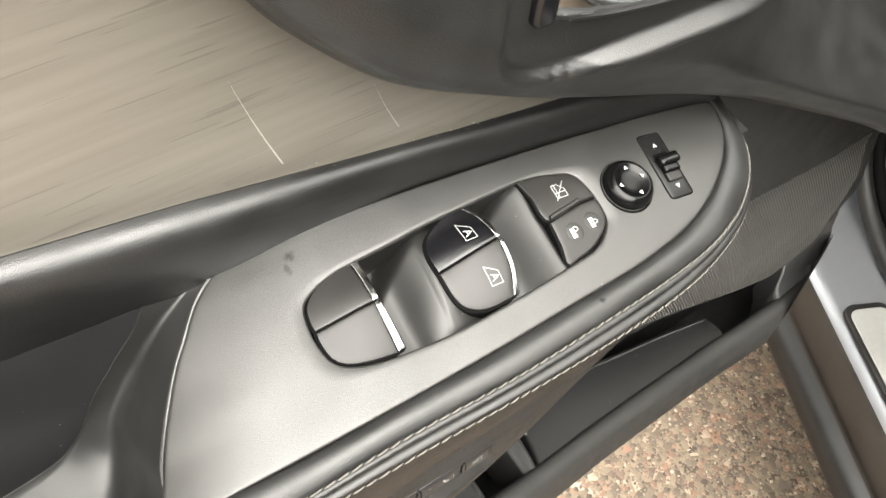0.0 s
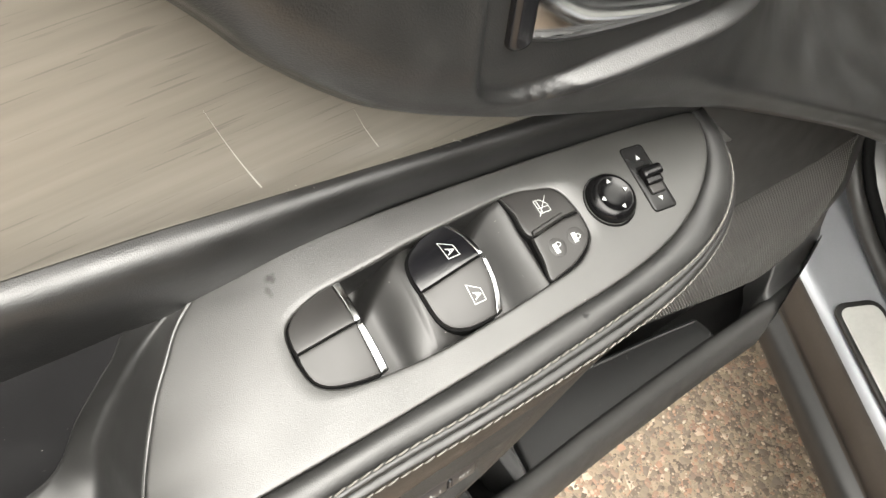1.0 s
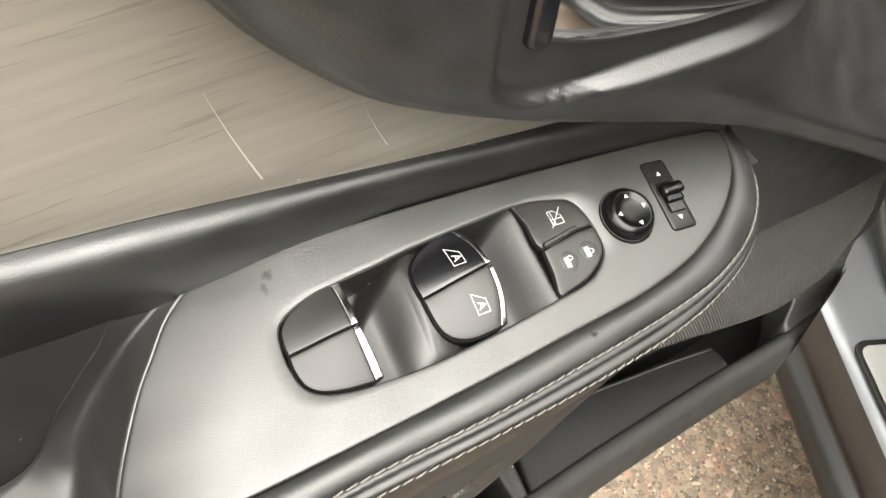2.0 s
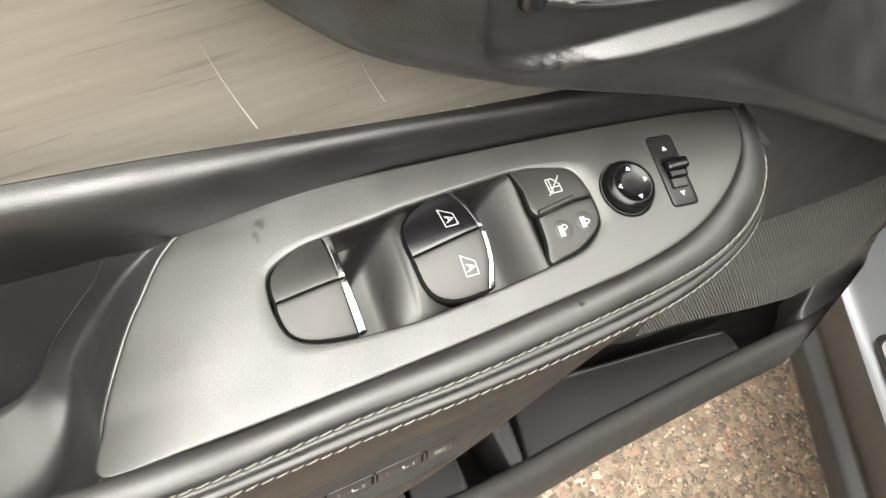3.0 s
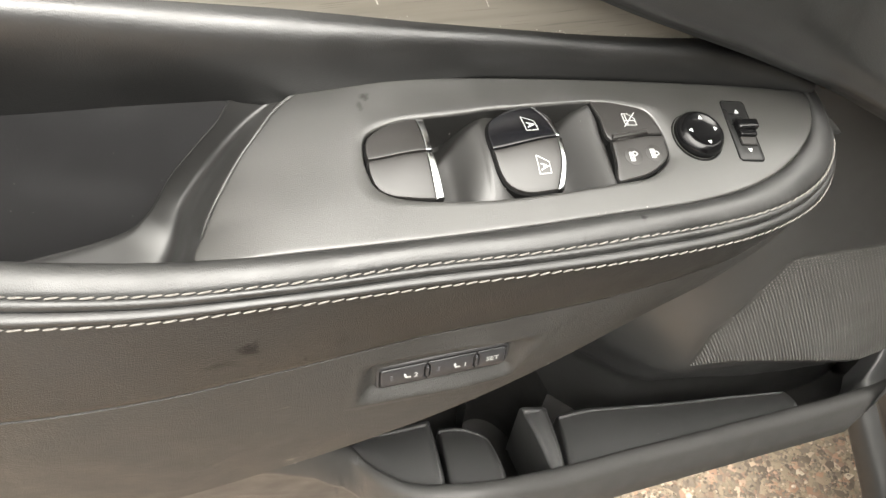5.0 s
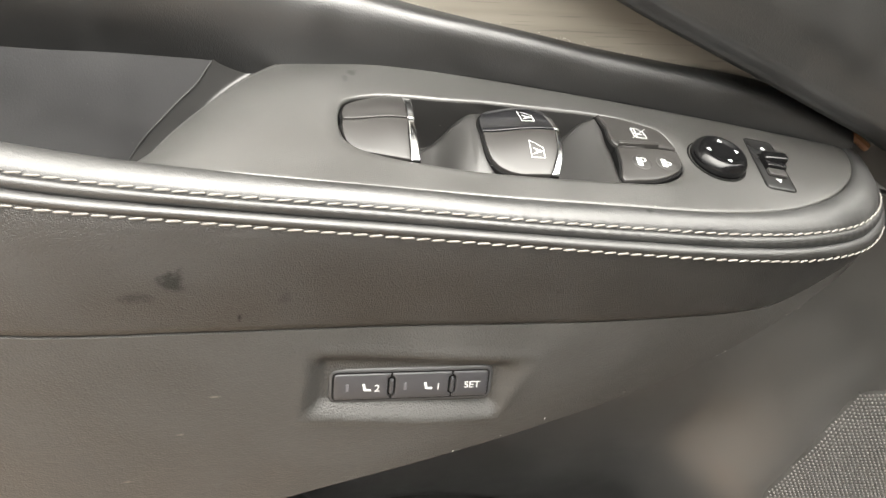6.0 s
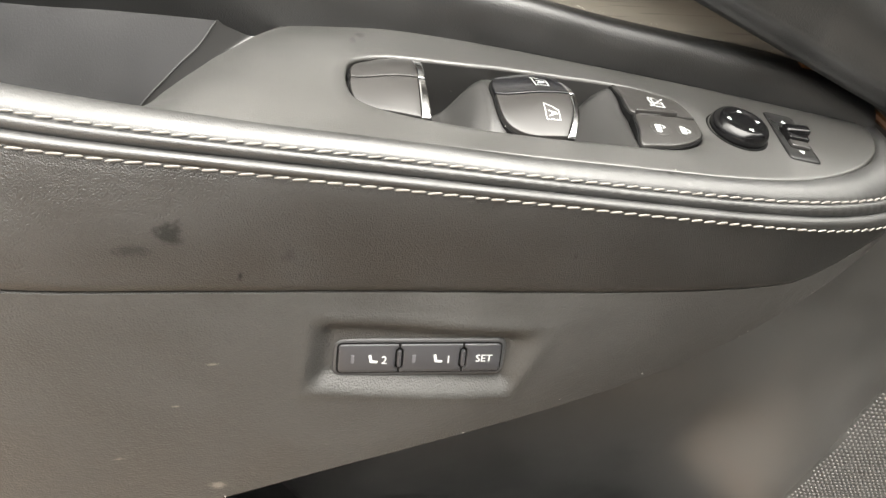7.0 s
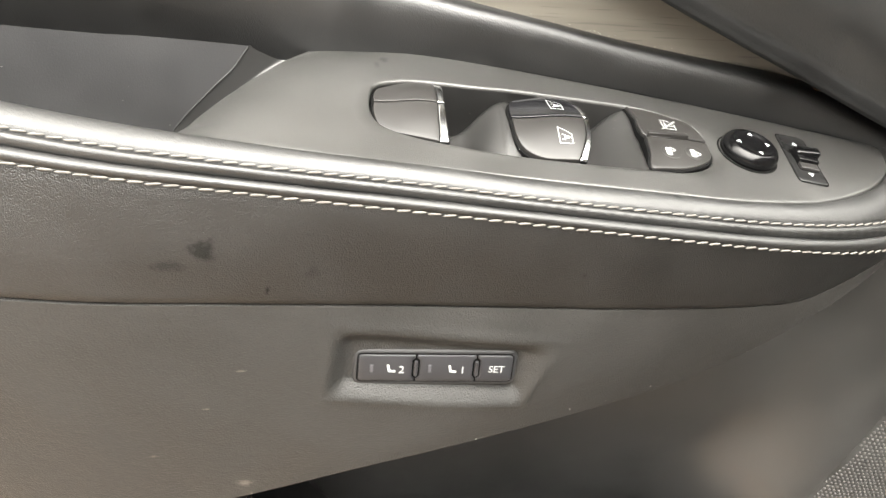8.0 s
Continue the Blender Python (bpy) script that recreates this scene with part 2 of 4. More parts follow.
def along(ctrl, n):
    """n points of a smooth curve, at even steps of its control index (so that curves with matching stations match)."""
    c = [Vector(p) for p in ctrl]
    k = len(c)
    out = []
    for s in np.linspace(0, k - 1.000001, n):
        i = int(s)
        t = s - i
        a, b, d, e = c[max(i - 1, 0)], c[i], c[min(i + 1, k - 1)], c[min(i + 2, k - 1)]
        out.append(0.5 * (2 * b + (d - a) * t + (2 * a - 5 * b + 4 * d - e) * t * t + (3 * b - a - 3 * d + e) * t * t * t))
    return out


def loft(rows, ring=False, bm=None):
    """A skin over rows of points; ring joins each row's end to its start."""
    bm = bm or bmesh.new()
    vs = [[bm.verts.new(p) for p in row] for row in rows]
    for a, b in zip(vs, vs[1:]):
        n = len(a)
        for i in range(n if ring else n - 1):
            bm.faces.new((a[i], a[(i + 1) % n], b[(i + 1) % n], b[i]))
    return bm


def fan(bm, ring, flip=False):
    c = bm.verts.new(sum((Vector(p) for p in ring), Vector()) / len(ring))
    vs = [bm.verts.new(p) for p in ring]
    for i in range(len(vs)):
        a, b = vs[i], vs[(i + 1) % len(vs)]
        bm.faces.new((b, a, c) if flip else (a, b, c))


def shrink(loop, d):
    """A closed loop of 2D points moved inwards by d (counter-clockwise loops)."""
    n, out = len(loop), []
    for i in range(n):
        t = loop[(i + 1) % n] - loop[i - 1]
        nrm = Vector((-t.y, t.x)).normalized() if t.length > 1e-9 else Vector((0, 0))
        out.append(loop[i] + nrm * d)
    return out


def ccw(loop):
    s = sum(a.x * b.y - b.x * a.y for a, b in zip(loop, loop[1:] + loop[:1]))
    return loop if s > 0 else loop[::-1]


def button(loop, top, depth=8.0, edge=0.7, rings=7, place=P, bm=None):
    """A key cap: a rounded-edged lid over a closed 2D loop, whose height is top(u, v), with walls that go depth down."""
    loop = ccw([Vector(p) for p in loop])
    rows = [[(p, top(p.x, p.y) - depth) for p in loop], [(p, top(p.x, p.y) - edge) for p in loop]]
    for a in (30, 60, 90):
        q = shrink(loop, edge * (1 - math.cos(radians(a))))
        rows.append([(p, top(p.x, p.y) - edge * (1 - math.sin(radians(a)))) for p in q])
    inner = shrink(loop, edge)
    c = sum(inner, Vector((0, 0))) / len(inner)
    for k in range(1, rings):
        q = [c + (p - c) * (1 - k / rings) for p in inner]
        rows.append([(p, top(p.x, p.y)) for p in q])
    bm = loft([[place(p.x, p.y, w) for p, w in row] for row in rows], True, bm)
    bm.verts.ensure_lookup_table()
    last = [bm.verts[-len(loop) + i] for i in range(len(loop))]
    cv = bm.verts.new(place(c.x, c.y, top(c.x, c.y)))
    for i in range(len(last)):
        bm.faces.new((last[i], last[(i + 1) % len(last)], cv))
    return bm


def rounded(x0, y0, x1, y1, r, n=5):
    out = []
    for cx, cy, a in ((x1 - r, y1 - r, 0), (x0 + r, y1 - r, 90), (x0 + r, y0 + r, 180), (x1 - r, y0 + r, 270)):
        out += [Vector((cx + r * math.cos(radians(a + 90 * k / n)), cy + r * math.sin(radians(a + 90 * k / n)))) for k in range(n + 1)]
    return out


def tube(path, r, n=8, bm=None):
    rows = []
    for i, p in enumerate(path):
        t = (path[min(i + 1, len(path) - 1)] - path[max(i - 1, 0)]).normalized()
        s = t.cross(Vector((0.1, 0.2, 1))).normalized()
        q = s.cross(t)
        rr = r[i] if isinstance(r, list) else r
        rows.append([p + (s * math.cos(k * math.tau / n) + q * math.sin(k * math.tau / n)) * rr for k in range(n)])
    bm = loft(rows, True, bm)
    fan(bm, rows[0], True), fan(bm, rows[-1])
    return bm


def thing(name, label, category, base, kind="", group=""):
    ob = new(name)
    ob.empty_display_size = 0.02
    ob.location = base
    return tagged(ob, label, category, group, kind)


def part(name, bm, mat, parent=None, label="", smooth=True, angle=40):
    bmesh.ops.remove_doubles(bm, verts=bm.verts, dist=1e-6)
    bmesh.ops.recalc_face_normals(bm, faces=bm.faces)
    me = bpy.data.meshes.new(name)
    bm.to_mesh(me)
    bm.free()
    if smooth:
        me.shade_smooth()
        me.set_sharp_from_angle(angle=radians(angle))
    me.materials.append(mat)
    return attach(name, me, parent, label)


def attach(name, me, parent, label=""):
    ob = new(name, me)
    if parent:
        ob.parent = parent
        base = Vector(parent.location)
        up = parent.parent
        while up:
            base, up = Vector(up.location), up.parent
        if parent.parent is None:
            ob.matrix_parent_inverse = Matrix.Translation(-base)
    return tagged(ob, label)


def ribbon(points, width, place, closed=False, bm=None):
    """A flat line of some width through 2D points, laid on a surface by place(u, v)."""
    bm = bm or bmesh.new()
    pts = [Vector(p) for p in points]
    segs = list(zip(pts, pts[1:])) + ([(pts[-1], pts[0])] if closed else [])
    for a, b in segs:
        t = (b - a).normalized()
        s = Vector((-t.y, t.x)) * width / 2
        a2, b2 = a - t * width * 0.4, b + t * width * 0.4
        k = max(1, int((b2 - a2).length / 0.7)) if (b2 - a2).length > 0.5 else 1
        row = [a2 + (b2 - a2) * j / k for j in range(k + 1)]
        loft([[place(q.x + s.x, q.y + s.y), place(q.x - s.x, q.y - s.y)] for q in row], bm=bm)
    return bm


def letters(text, size, place, cx, cy, turn=0.0, bm=None):
    """Letters in the built-in font, laid on a surface by place(u, v), about a middle."""
    cu = bpy.data.curves.new("letters", "FONT")
    cu.body, cu.size, cu.align_x, cu.align_y, cu.resolution_u, cu.offset = text, size, "CENTER", "CENTER", 3, size * 0.003
    tmp = new("letters", cu)
    me = bpy.data.meshes.new_from_object(tmp)
    bpy.data.objects.remove(tmp)
    c, s = math.cos(radians(turn)), math.sin(radians(turn))
    bm = bm or bmesh.new()
    b2 = bmesh.new()
    b2.from_mesh(me)
    idx = [bm.verts.new(place(cx + c * v.co.x - s * v.co.y, cy + s * v.co.x + c * v.co.y)) for v in b2.verts]
    for f in b2.faces:
        try:
            bm.faces.new([idx[v.index] for v in f.verts])
        except ValueError:
            pass
    b2.free()
    bpy.data.meshes.remove(me)
    return bm


# ---- ground ----
GX = [-60, -20, -5, -1, 0.2, 0.6, 1.2, 3, 10, 60]
bm = loft([[Vector((x, y, 0)) for y in GX] for x in GX])
ground = tagged(part("ground", bm, AGGREGATE), "exposed aggregate concrete of brown and tan pebbles", "ground", kind="structure")


def pebbles():
    rnd = random.Random(4)
    verts, faces = [], []
    base = [(1, 0), (0.4, 0.9), (-0.6, 0.75), (-1, -0.1), (-0.4, -0.85), (0.55, -0.8)]
    for i in range(22000):
        x, y = rnd.uniform(0.28, 1.05), rnd.uniform(-0.35, 0.62)
        r = rnd.choice((0.0015, 0.0018, 0.0022, 0.0027, 0.0032, 0.0042))
        a, sq = rnd.uniform(0, 6.28), rnd.uniform(0.6, 1.0)
        n0 = len(verts)
        for k, (s, h) in enumerate(((1.0, -0.001), (0.85, 0.32), (0.45, 0.5))):
            for bx, by in base:
                px, py = bx * s * r * rnd.uniform(0.85, 1.15), by * s * r * sq * rnd.uniform(0.85, 1.15)
                verts.append((x + px * math.cos(a) - py * math.sin(a), y + px * math.sin(a) + py * math.cos(a), h * r * rnd.uniform(0.8, 1.2) if k else -0.001))
        for k in range(2):
            for j in range(6):
                o = n0 + 6 * k
                faces.append((o + j, o + (j + 1) % 6, o + 6 + (j + 1) % 6, o + 6 + j))
        faces.append(tuple(n0 + 12 + j for j in range(6)))
    me = bpy.data.meshes.new("pebbles")
    me.from_pydata(verts, [], faces)
    me.shade_smooth()
    me.materials.append(PEBBLE)
    return tagged(new("pebbles", me), "small tan and reddish pebbles set in the concrete", "pebbles", kind="stuff")


pebbles()

# ---- car body: sill seen past the open door ----
A_DIR, B_DIR, SILL0 = Vector((0.38, 0.925, 0)), Vector((0.925, -0.38, 0)), Vector((0.65, 0.2, 0))


def S(a, b, z):
    return SILL0 + A_DIR * a + B_DIR * b + Vector((0, 0, z))


car = thing("car", "silver car with its front door open and dark trim", "car", S(0, 0.2, 0.16))


def sill_strip(name, profile, mat, label, a0=-1.3, a1=0.55):
    prof = spline([(b, z, 0) for b, z in profile], 4 * len(profile))
    bm = loft([[S(a, p.x, p.y) for p in prof] for a in np.linspace(a0, a1, 24)])
    return part(name, bm, mat, car, label)


sill_strip("rocker_panel", ((0.27, 0.16), (0.2, 0.18), (0.14, 0.235), (0.09, 0.28), (0.080, 0.288)), RUBBER, "dark rocker underside")
sill_strip("door_seal", ((0.080, 0.286), (0.064, 0.288), (0.054, 0.297), (0.053, 0.313), (0.060, 0.327), (0.0755, 0.334)), RUBBER, "black rubber edge seal")
sill_strip("rocker_cover", ((0.0755, 0.334), (0.077, 0.338), (0.0745, 0.352), (0.076, 0.375), (0.080, 0.392), (0.083, 0.397)), ROCKER, "dark brown rocker cover strip")
sill_strip("sill", ((0.083, 0.397), (0.086, 0.401), (0.095, 0.405), (0.125, 0.408), (0.16, 0.41), (0.2, 0.41), (0.24, 0.409)), SILVER, "silver painted door sill")
bm = button([Vector((p.x, p.y)) for p in rounded(-0.9, 0.092, 0.014, 0.158, 0.018, 8)], lambda a, b: 0.4145, 0.004, 0.002, 5, S)
scuff = part("scuff_plate", bm, RUBBER, car, "dark plastic scuff plate surround")
bm = button([Vector((p.x, p.y)) for p in rounded(-0.89, 0.098, 0.006, 0.151, 0.013, 8)], lambda a, b: 0.4160, 0.003, 0.001, 5, S)
part("scuff_insert", bm, STEEL, scuff, "brushed steel scuff insert")
seal_path = [S(-1.2, 0.172, 0.42), S(-0.6, 0.172, 0.42), S(-0.1, 0.172, 0.42), S(0.03, 0.174, 0.422), S(0.12, 0.180, 0.43), S(0.19, 0.178, 0.47), S(0.24, 0.16, 0.58), S(0.28, 0.13, 0.75), S(0.31, 0.1, 1.05)]
part("body_seal", tube(spline(seal_path, 60), 0.011, 10), RUBBER, car, "rounded rubber body seal")
part("body_seal", tube(spline([p + B_DIR * 0.02 + Vector((0, 0, 0.004)) for p in seal_path], 60), 0.008, 10), DARK, car)
rows = []
for p in spline([p + B_DIR * 0.024 for p in seal_path], 50):
    rows.append([p, p + B_DIR * 0.02 + Vector((0, 0, 0.012)), p + B_DIR * 0.10 + Vector((0, 0, 0.02)), p + B_DIR * 0.5 + A_DIR * 0.1 + Vector((0, 0, 0.0))])
part("kick_panel", loft(rows), SOFT, car, "dark grey interior kick panel")
part("body_pillar", loft([[S(0.3, b, z) for b in (-0.02, 0.02, 0.06, 0.5)] for z in (0.2, 0.4, 0.6, 0.9, 1.3)]), SILVER, car, "silver painted hinge pillar")
part("underbody", loft([[S(a, b, 0.16) for b in (0.27, 0.5, 0.9)] for a in (-1.3, 0.55)]), DARK, car)

# the rest of the car, unseen: closes the view past the sill and shapes reflections
def body_sheet(name, grid, mat, label=""):
    return part(name, loft([[S(*p) for p in row] for row in grid]), mat, car, label)


body_sheet("roof", [[(a, b, z + 0.03 * math.sin((a + 2.2) * 1.3)) for b, z in ((0.16, 1.46), (0.15, 1.5), (0.2, 1.54), (0.5, 1.58), (1.3, 1.58), (1.45, 1.5), (1.3, 1.5), (0.3, 1.49))] for a in np.linspace(-2.3, -0.05, 9)], SILVER, "silver car roof")
body_sheet("rear_door", [[(a, b, z) for b, z in ((0.05, 0.28), (0.0, 0.34), (-0.03, 0.5), (-0.045, 0.75), (-0.02, 0.95), (0.0, 1.0), (0.03, 1.01))] for a in np.linspace(-2.1, -1.02, 8)], SILVER, "silver rear door")
body_sheet("rear_window", [[(a, b, z) for b, z in ((0.02, 1.01), (0.09, 1.25), (0.16, 1.47))] for a in (-2.0, -1.5, -1.06)], GLOSS, "dark rear window")
body_sheet("centre_pillar", [[(a, b, z) for b, z in ((0.02, 0.36), (0.02, 1.0), (0.16, 1.48))] for a in (-1.06, -1.02, -0.98)], GLOSS, "black centre pillar")
# unseen cabin and dashboard sheets, kept pale as reflectors for the upper trim
body_sheet("cabin", [[(a, b, z) for b, z in ((0.21, 0.37), (0.8, 0.36), (0.82, 0.9), (0.82, 1.49))] for a in (-1.2, -0.6, 0.0, 0.45)], CABIN_BOUNCE, "unseen cabin wall, pale to reflect light into the trim")
body_sheet("cabin_back", [[(-1.15, b, z) for b in (0.05, 0.8)] for z in (0.36, 1.49)], CABIN_BOUNCE)
body_sheet("dashboard", [[(a, b, z) for a, z in ((0.44, 0.36), (0.30, 0.6), (0.26, 0.9), (0.40, 1.02))] for b in (0.12, 0.5, 0.82)], CABIN_BOUNCE, "unseen dashboard side, pale to reflect light into the trim")
body_sheet("fender", [[(a, b, z) for b, z in ((0.03, 0.3), (-0.02, 0.5), (-0.03, 0.8), (0.02, 0.98), (0.1, 1.03), (0.8, 1.08))] for a in np.linspace(0.36, 1.3, 6)], SILVER, "silver front fender")
# opaque black sheet, added to keep sky out of the sill's reflection
body_sheet("windscreen", [[(a, b, z) for b in (0.12, 0.5, 1.0, 1.4)] for a, z in ((0.40, 1.04), (0.1, 1.27), (-0.1, 1.5))], GLOSS, "unseen windscreen, black to block the sky")
part("windscreen_pillar", tube(spline([S(0.36, 0.04, 1.0), S(0.1, 0.1, 1.2), S(-0.2, 0.18, 1.46), S(-0.4, 0.2, 1.52)], 16), 0.04, 10), SILVER, car, "silver windscreen pillar")

stain(LEATHER, (0.0305, 0.1209, 0.9008), (0.0060, 0.03, 0.0052), (0.005, 0.005, 0.005), 0.7, 420)
stain(LEATHER, (0.0190, 0.1232, 0.8955), (0.0070, 0.03, 0.0026), (0.007, 0.007, 0.007), 0.45, 420)
stain(LEATHER, (0.0509, 0.1251, 0.8848), (0.0012, 0.03, 0.0026), (0.006, 0.006, 0.006), 0.9, 400)
stain(LEATHER, (0.0662, 0.1219, 0.8918), (0.0028, 0.03, 0.0042), (0.010, 0.010, 0.010), 0.35, 300)
stain(LEATHER, (0.1654, 0.1207, 0.8885), (0.0013, 0.03, 0.0018), (0.006, 0.006, 0.006), 0.9, 400)
stain(BEAD, tuple(P(-49.1, -51.1, 4)), (0.0022, 0.0022, 0.004), (0.006, 0.006, 0.006), 0.85, 400)
for spot, size in (((0.0402, 0.1189, 0.8498), (0.005, 0.03, 0.0012)), ((0.0046, 0.1298, 0.8067), (0.004, 0.03, 0.0012)), ((0.0379, 0.1331, 0.7876), (0.0065, 0.03, 0.0045)), ((0.0267, 0.1234, 0.8318), (0.003, 0.03, 0.0009))):
    stain(LEATHER_LOW, spot, tuple(0.6 * k for k in size), (0.22, 0.20, 0.17), 0.4, 1500)
stain(POCKET, (0.363, 0.198, 0.541), (0.0016, 0.004, 0.004), (0.006, 0.006, 0.006), 0.9, 500)
stain(POCKET, (0.3675, 0.199, 0.540), (0.0010, 0.0025, 0.0025), (0.006, 0.006, 0.006), 0.85, 500)
stain(PLATE, (0.0904, 0.2131, 0.9438), (0.0030, 0.0024, 0.006), (0.012, 0.012, 0.011), 0.6, 500)
stain(PLATE, (0.0874, 0.2085, 0.9431), (0.0018, 0.0036, 0.006), (0.014, 0.014, 0.013), 0.45, 500)

# ---- car door ----

# lower edge of the upper trim: x, z
EDGE = ((-0.6, 1.33), (-0.2, 1.25), (0.018, 1.15), (0.081, 1.072), (0.1005, 1.0445), (0.1245, 1.0185), (0.1445, 1.003), (0.177, 0.985), (0.210, 0.9695), (0.263, 0.9475), (0.302, 0.931), (0.337, 0.916), (0.394, 0.887), (0.449, 0.859), (0.485, 0.838), (0.56, 0.792), (0.64, 0.74), (0.75, 0.67))
# the trim's front part swells towards the seat
FLARE = ((0.28, 0.0), (0.31, 0.002), (0.337, 0.005), (0.394, 0.012), (0.449, 0.021), (0.485, 0.028), (0.6, 0.052), (0.75, 0.085))


def front_edge(z, y=0.205):
    """Where the door's trim ends towards the hinges; it slants back with the depth."""
    return lerp(((0.40, 0.63), (0.50, 0.63), (0.562, 0.627), (0.612, 0.613), (0.66, 0.602), (0.70, 0.611), (0.745, 0.623), (0.80, 0.634), (1.3, 0.73)), z) - 2.4 * max(0.0, 0.205 - y) * step(0.80, 0.70, z)


def cup(x, z):
    """How far inside the handle's recess a place on the upper trim lies, in metres."""
    x0, x1, z0, z1, r = 0.166, 0.40, 0.9990, 1.13, 0.024
    cx, cz = (x0 + x1) / 2, (z0 + z1) / 2
    qx, qz = abs(x - cx) - (x1 - x0) / 2 + r, abs(z - cz) - (z1 - z0) / 2 + r
    return -(math.hypot(max(qx, 0), max(qz, 0)) + min(max(qx, qz), 0) - r)


def upper_trim():
    xs = np.concatenate([np.linspace(-0.6, 0.06, 40), np.linspace(0.064, 0.40, 320), np.linspace(0.41, 0.72, 50)])
    hs = np.concatenate([np.linspace(0, 0.03, 14), np.linspace(0.0308, 0.16, 160), np.linspace(0.18, 0.34, 9)])
    edge = along([(x, z, 0) for x, z in EDGE], 400)
    ex, ez = [p.x for p in edge], [p.y for p in edge]
    rows = []
    for x in xs:
        z0 = float(np.interp(x, ex, ez))
        swell = lerp(FLARE, x)
        row = [Vector((x, 0.262, z0 + 0.028)), Vector((x, 0.245 - swell * 0.5, z0 + 0.012)), Vector((x, 0.228 - swell, z0 + 0.003))]
        for h in hs:
            z = z0 + h
            y = 0.212 - swell - 0.013 * math.sin(min(1, h / 0.035) * math.pi / 2) + 0.10 * max(0, h - 0.06) ** 1.3
            y += 0.004 * math.cos(min(1, h / 0.008) * math.pi / 2)
            y += 1.6 * step(0.27, 0.46, x) * max(0, h - 0.022) - 0.0017 * math.exp(-((h - 0.0085) / 0.0045) ** 2) * step(0.10, 0.16, x)
            d = cup(x, z)
            y += 0.0008 * math.exp(-((math.hypot(x - 0.1960, z - 0.9985) - 0.0034) / 0.0011) ** 2)
            y += 0.005 * step(-0.001, 0.0043, d) + 0.03 * min(0.02, max(0, d - 0.004)) + 0.6 * max(0, d - 0.024) - 0.0028 * math.exp(-((d + 0.0022) / 0.0028) ** 2) * (0.15 + 0.85 * step(0.180, 0.245, x))
            row.append(Vector((x, y, z)))
        row.append(Vector((x, 0.33, z0 + 0.36)))
        rows.append(row)
    part("upper_trim", loft(rows), SOFT, car, "soft black upper door trim", angle=70)


upper_trim()

# roll behind the switch plate: v and w of its foot and crown along u
FOOT = ((-460, 10, -26), (-300, 15, -13.7), (-258, 15.9, -9), (-230, 16.0, -6), (-203, 17, -4.2), (-180, 18.2, -3.3), (-155, 20.8, -2.9), (-130, 23.0, -2.7), (-100, 24.8, -2.6), (-60, 25.2, -2.8), (-20, 25.0, -3), (34, 23.8, -3), (60, 22, -3.4), (80, 19, -4))
CROWN = ((-460, 20, 46), (-300, 28, 37), (-210, 32, 31.2), (-175, 33.1, 28.2), (-134, 34.2, 24.3), (-86, 34.6, 21.6), (-58, 35.4, 19.8), (-20, 36, 19), (20, 38, 18), (55, 38, 14), (88, 36, 6), (116, 32, -4))


def bolster():
    rows = []
    crest = along(CROWN, 300)
    for f in along(FOOT, 110):
        c = Vector((f.x, *(float(np.interp(f.x, [p.x for p in crest], [p[k] for p in crest])) for k in (1, 2))))
        dv, dw = c.y - f.y, c.z - f.z
        row = [P(f.x, f.y + 1, f.z - 8), P(f.x, f.y, f.z - 2)]
        for t in 0.5 - 0.5 * np.cos(np.linspace(0, 1, 27) * math.pi):
            a = t * math.pi / 2
            v = f.y + dv * (1 - max(0.0, math.cos(a)) ** 0.72)
            w = f.z + dw * math.sin(a) ** 0.72
            row.append(P(f.x, v, w))
        row.append(P(c.x, c.y + 4, c.z - 6))
        rows.append(row)
    part("bolster", loft(rows), ROLL, car, "padded black leatherette roll above the armrest", angle=60)


bolster()


def wood_lean(t):
    """How far the inlay leans back between its foot and its top."""
    return 0.010 * t + 0.018 * t * t


def wood_panel():
    rows = []
    for c in along(CROWN[:-1], 90):
        rows.append([P(c.x, c.y - 1, c.z - 5), P(c.x, c.y + 1.5, c.z - 1)] + [P(c.x, c.y + 1.5, c.z) + Vector((0, wood_lean(t), 0.24 * t)) for t in np.linspace(0, 1, 16)])
    part("wood_panel", loft(rows), WOOD, car, "glossy grey-brown wood-look door inlay")


wood_panel()


BROWN_STRIP = material("brown_strip", (0.17, 0.078, 0.034), 0.4, coat=0.5, vary=0.35, vary_scale=120)
tip = along(((38, 35.5, 15.5), (62, 34.5, 10), (82, 30.5, 3.5), (94, 26, -1)), 24)
part("end_strip", tube([P(*p) for p in tip], 0.0022, 8), BROWN_STRIP, car, "narrow brown strip at the roll's front end")
WOOD_FOOT = [P(c.x, c.y + 1.5, c.z) for c in along(CROWN[:-1], 200)]


def wood_at(x, z):
    """The inlay's surface at a place along the door and a height."""
    foot = Vector((x, *(float(np.interp(x, [p.x for p in WOOD_FOOT], [p[k] for p in WOOD_FOOT])) for k in (1, 2))))
    t = max(0.0, (z - foot.z) / 0.24)
    return foot + Vector((0, wood_lean(t) - 0.0004, 0.24 * t))


# pale ribbons paint reflections in the lacquer; the dust specks share this colour
GLINT_DUST = material("pale_glint_dust", (0.38, 0.365, 0.33), 0.5)
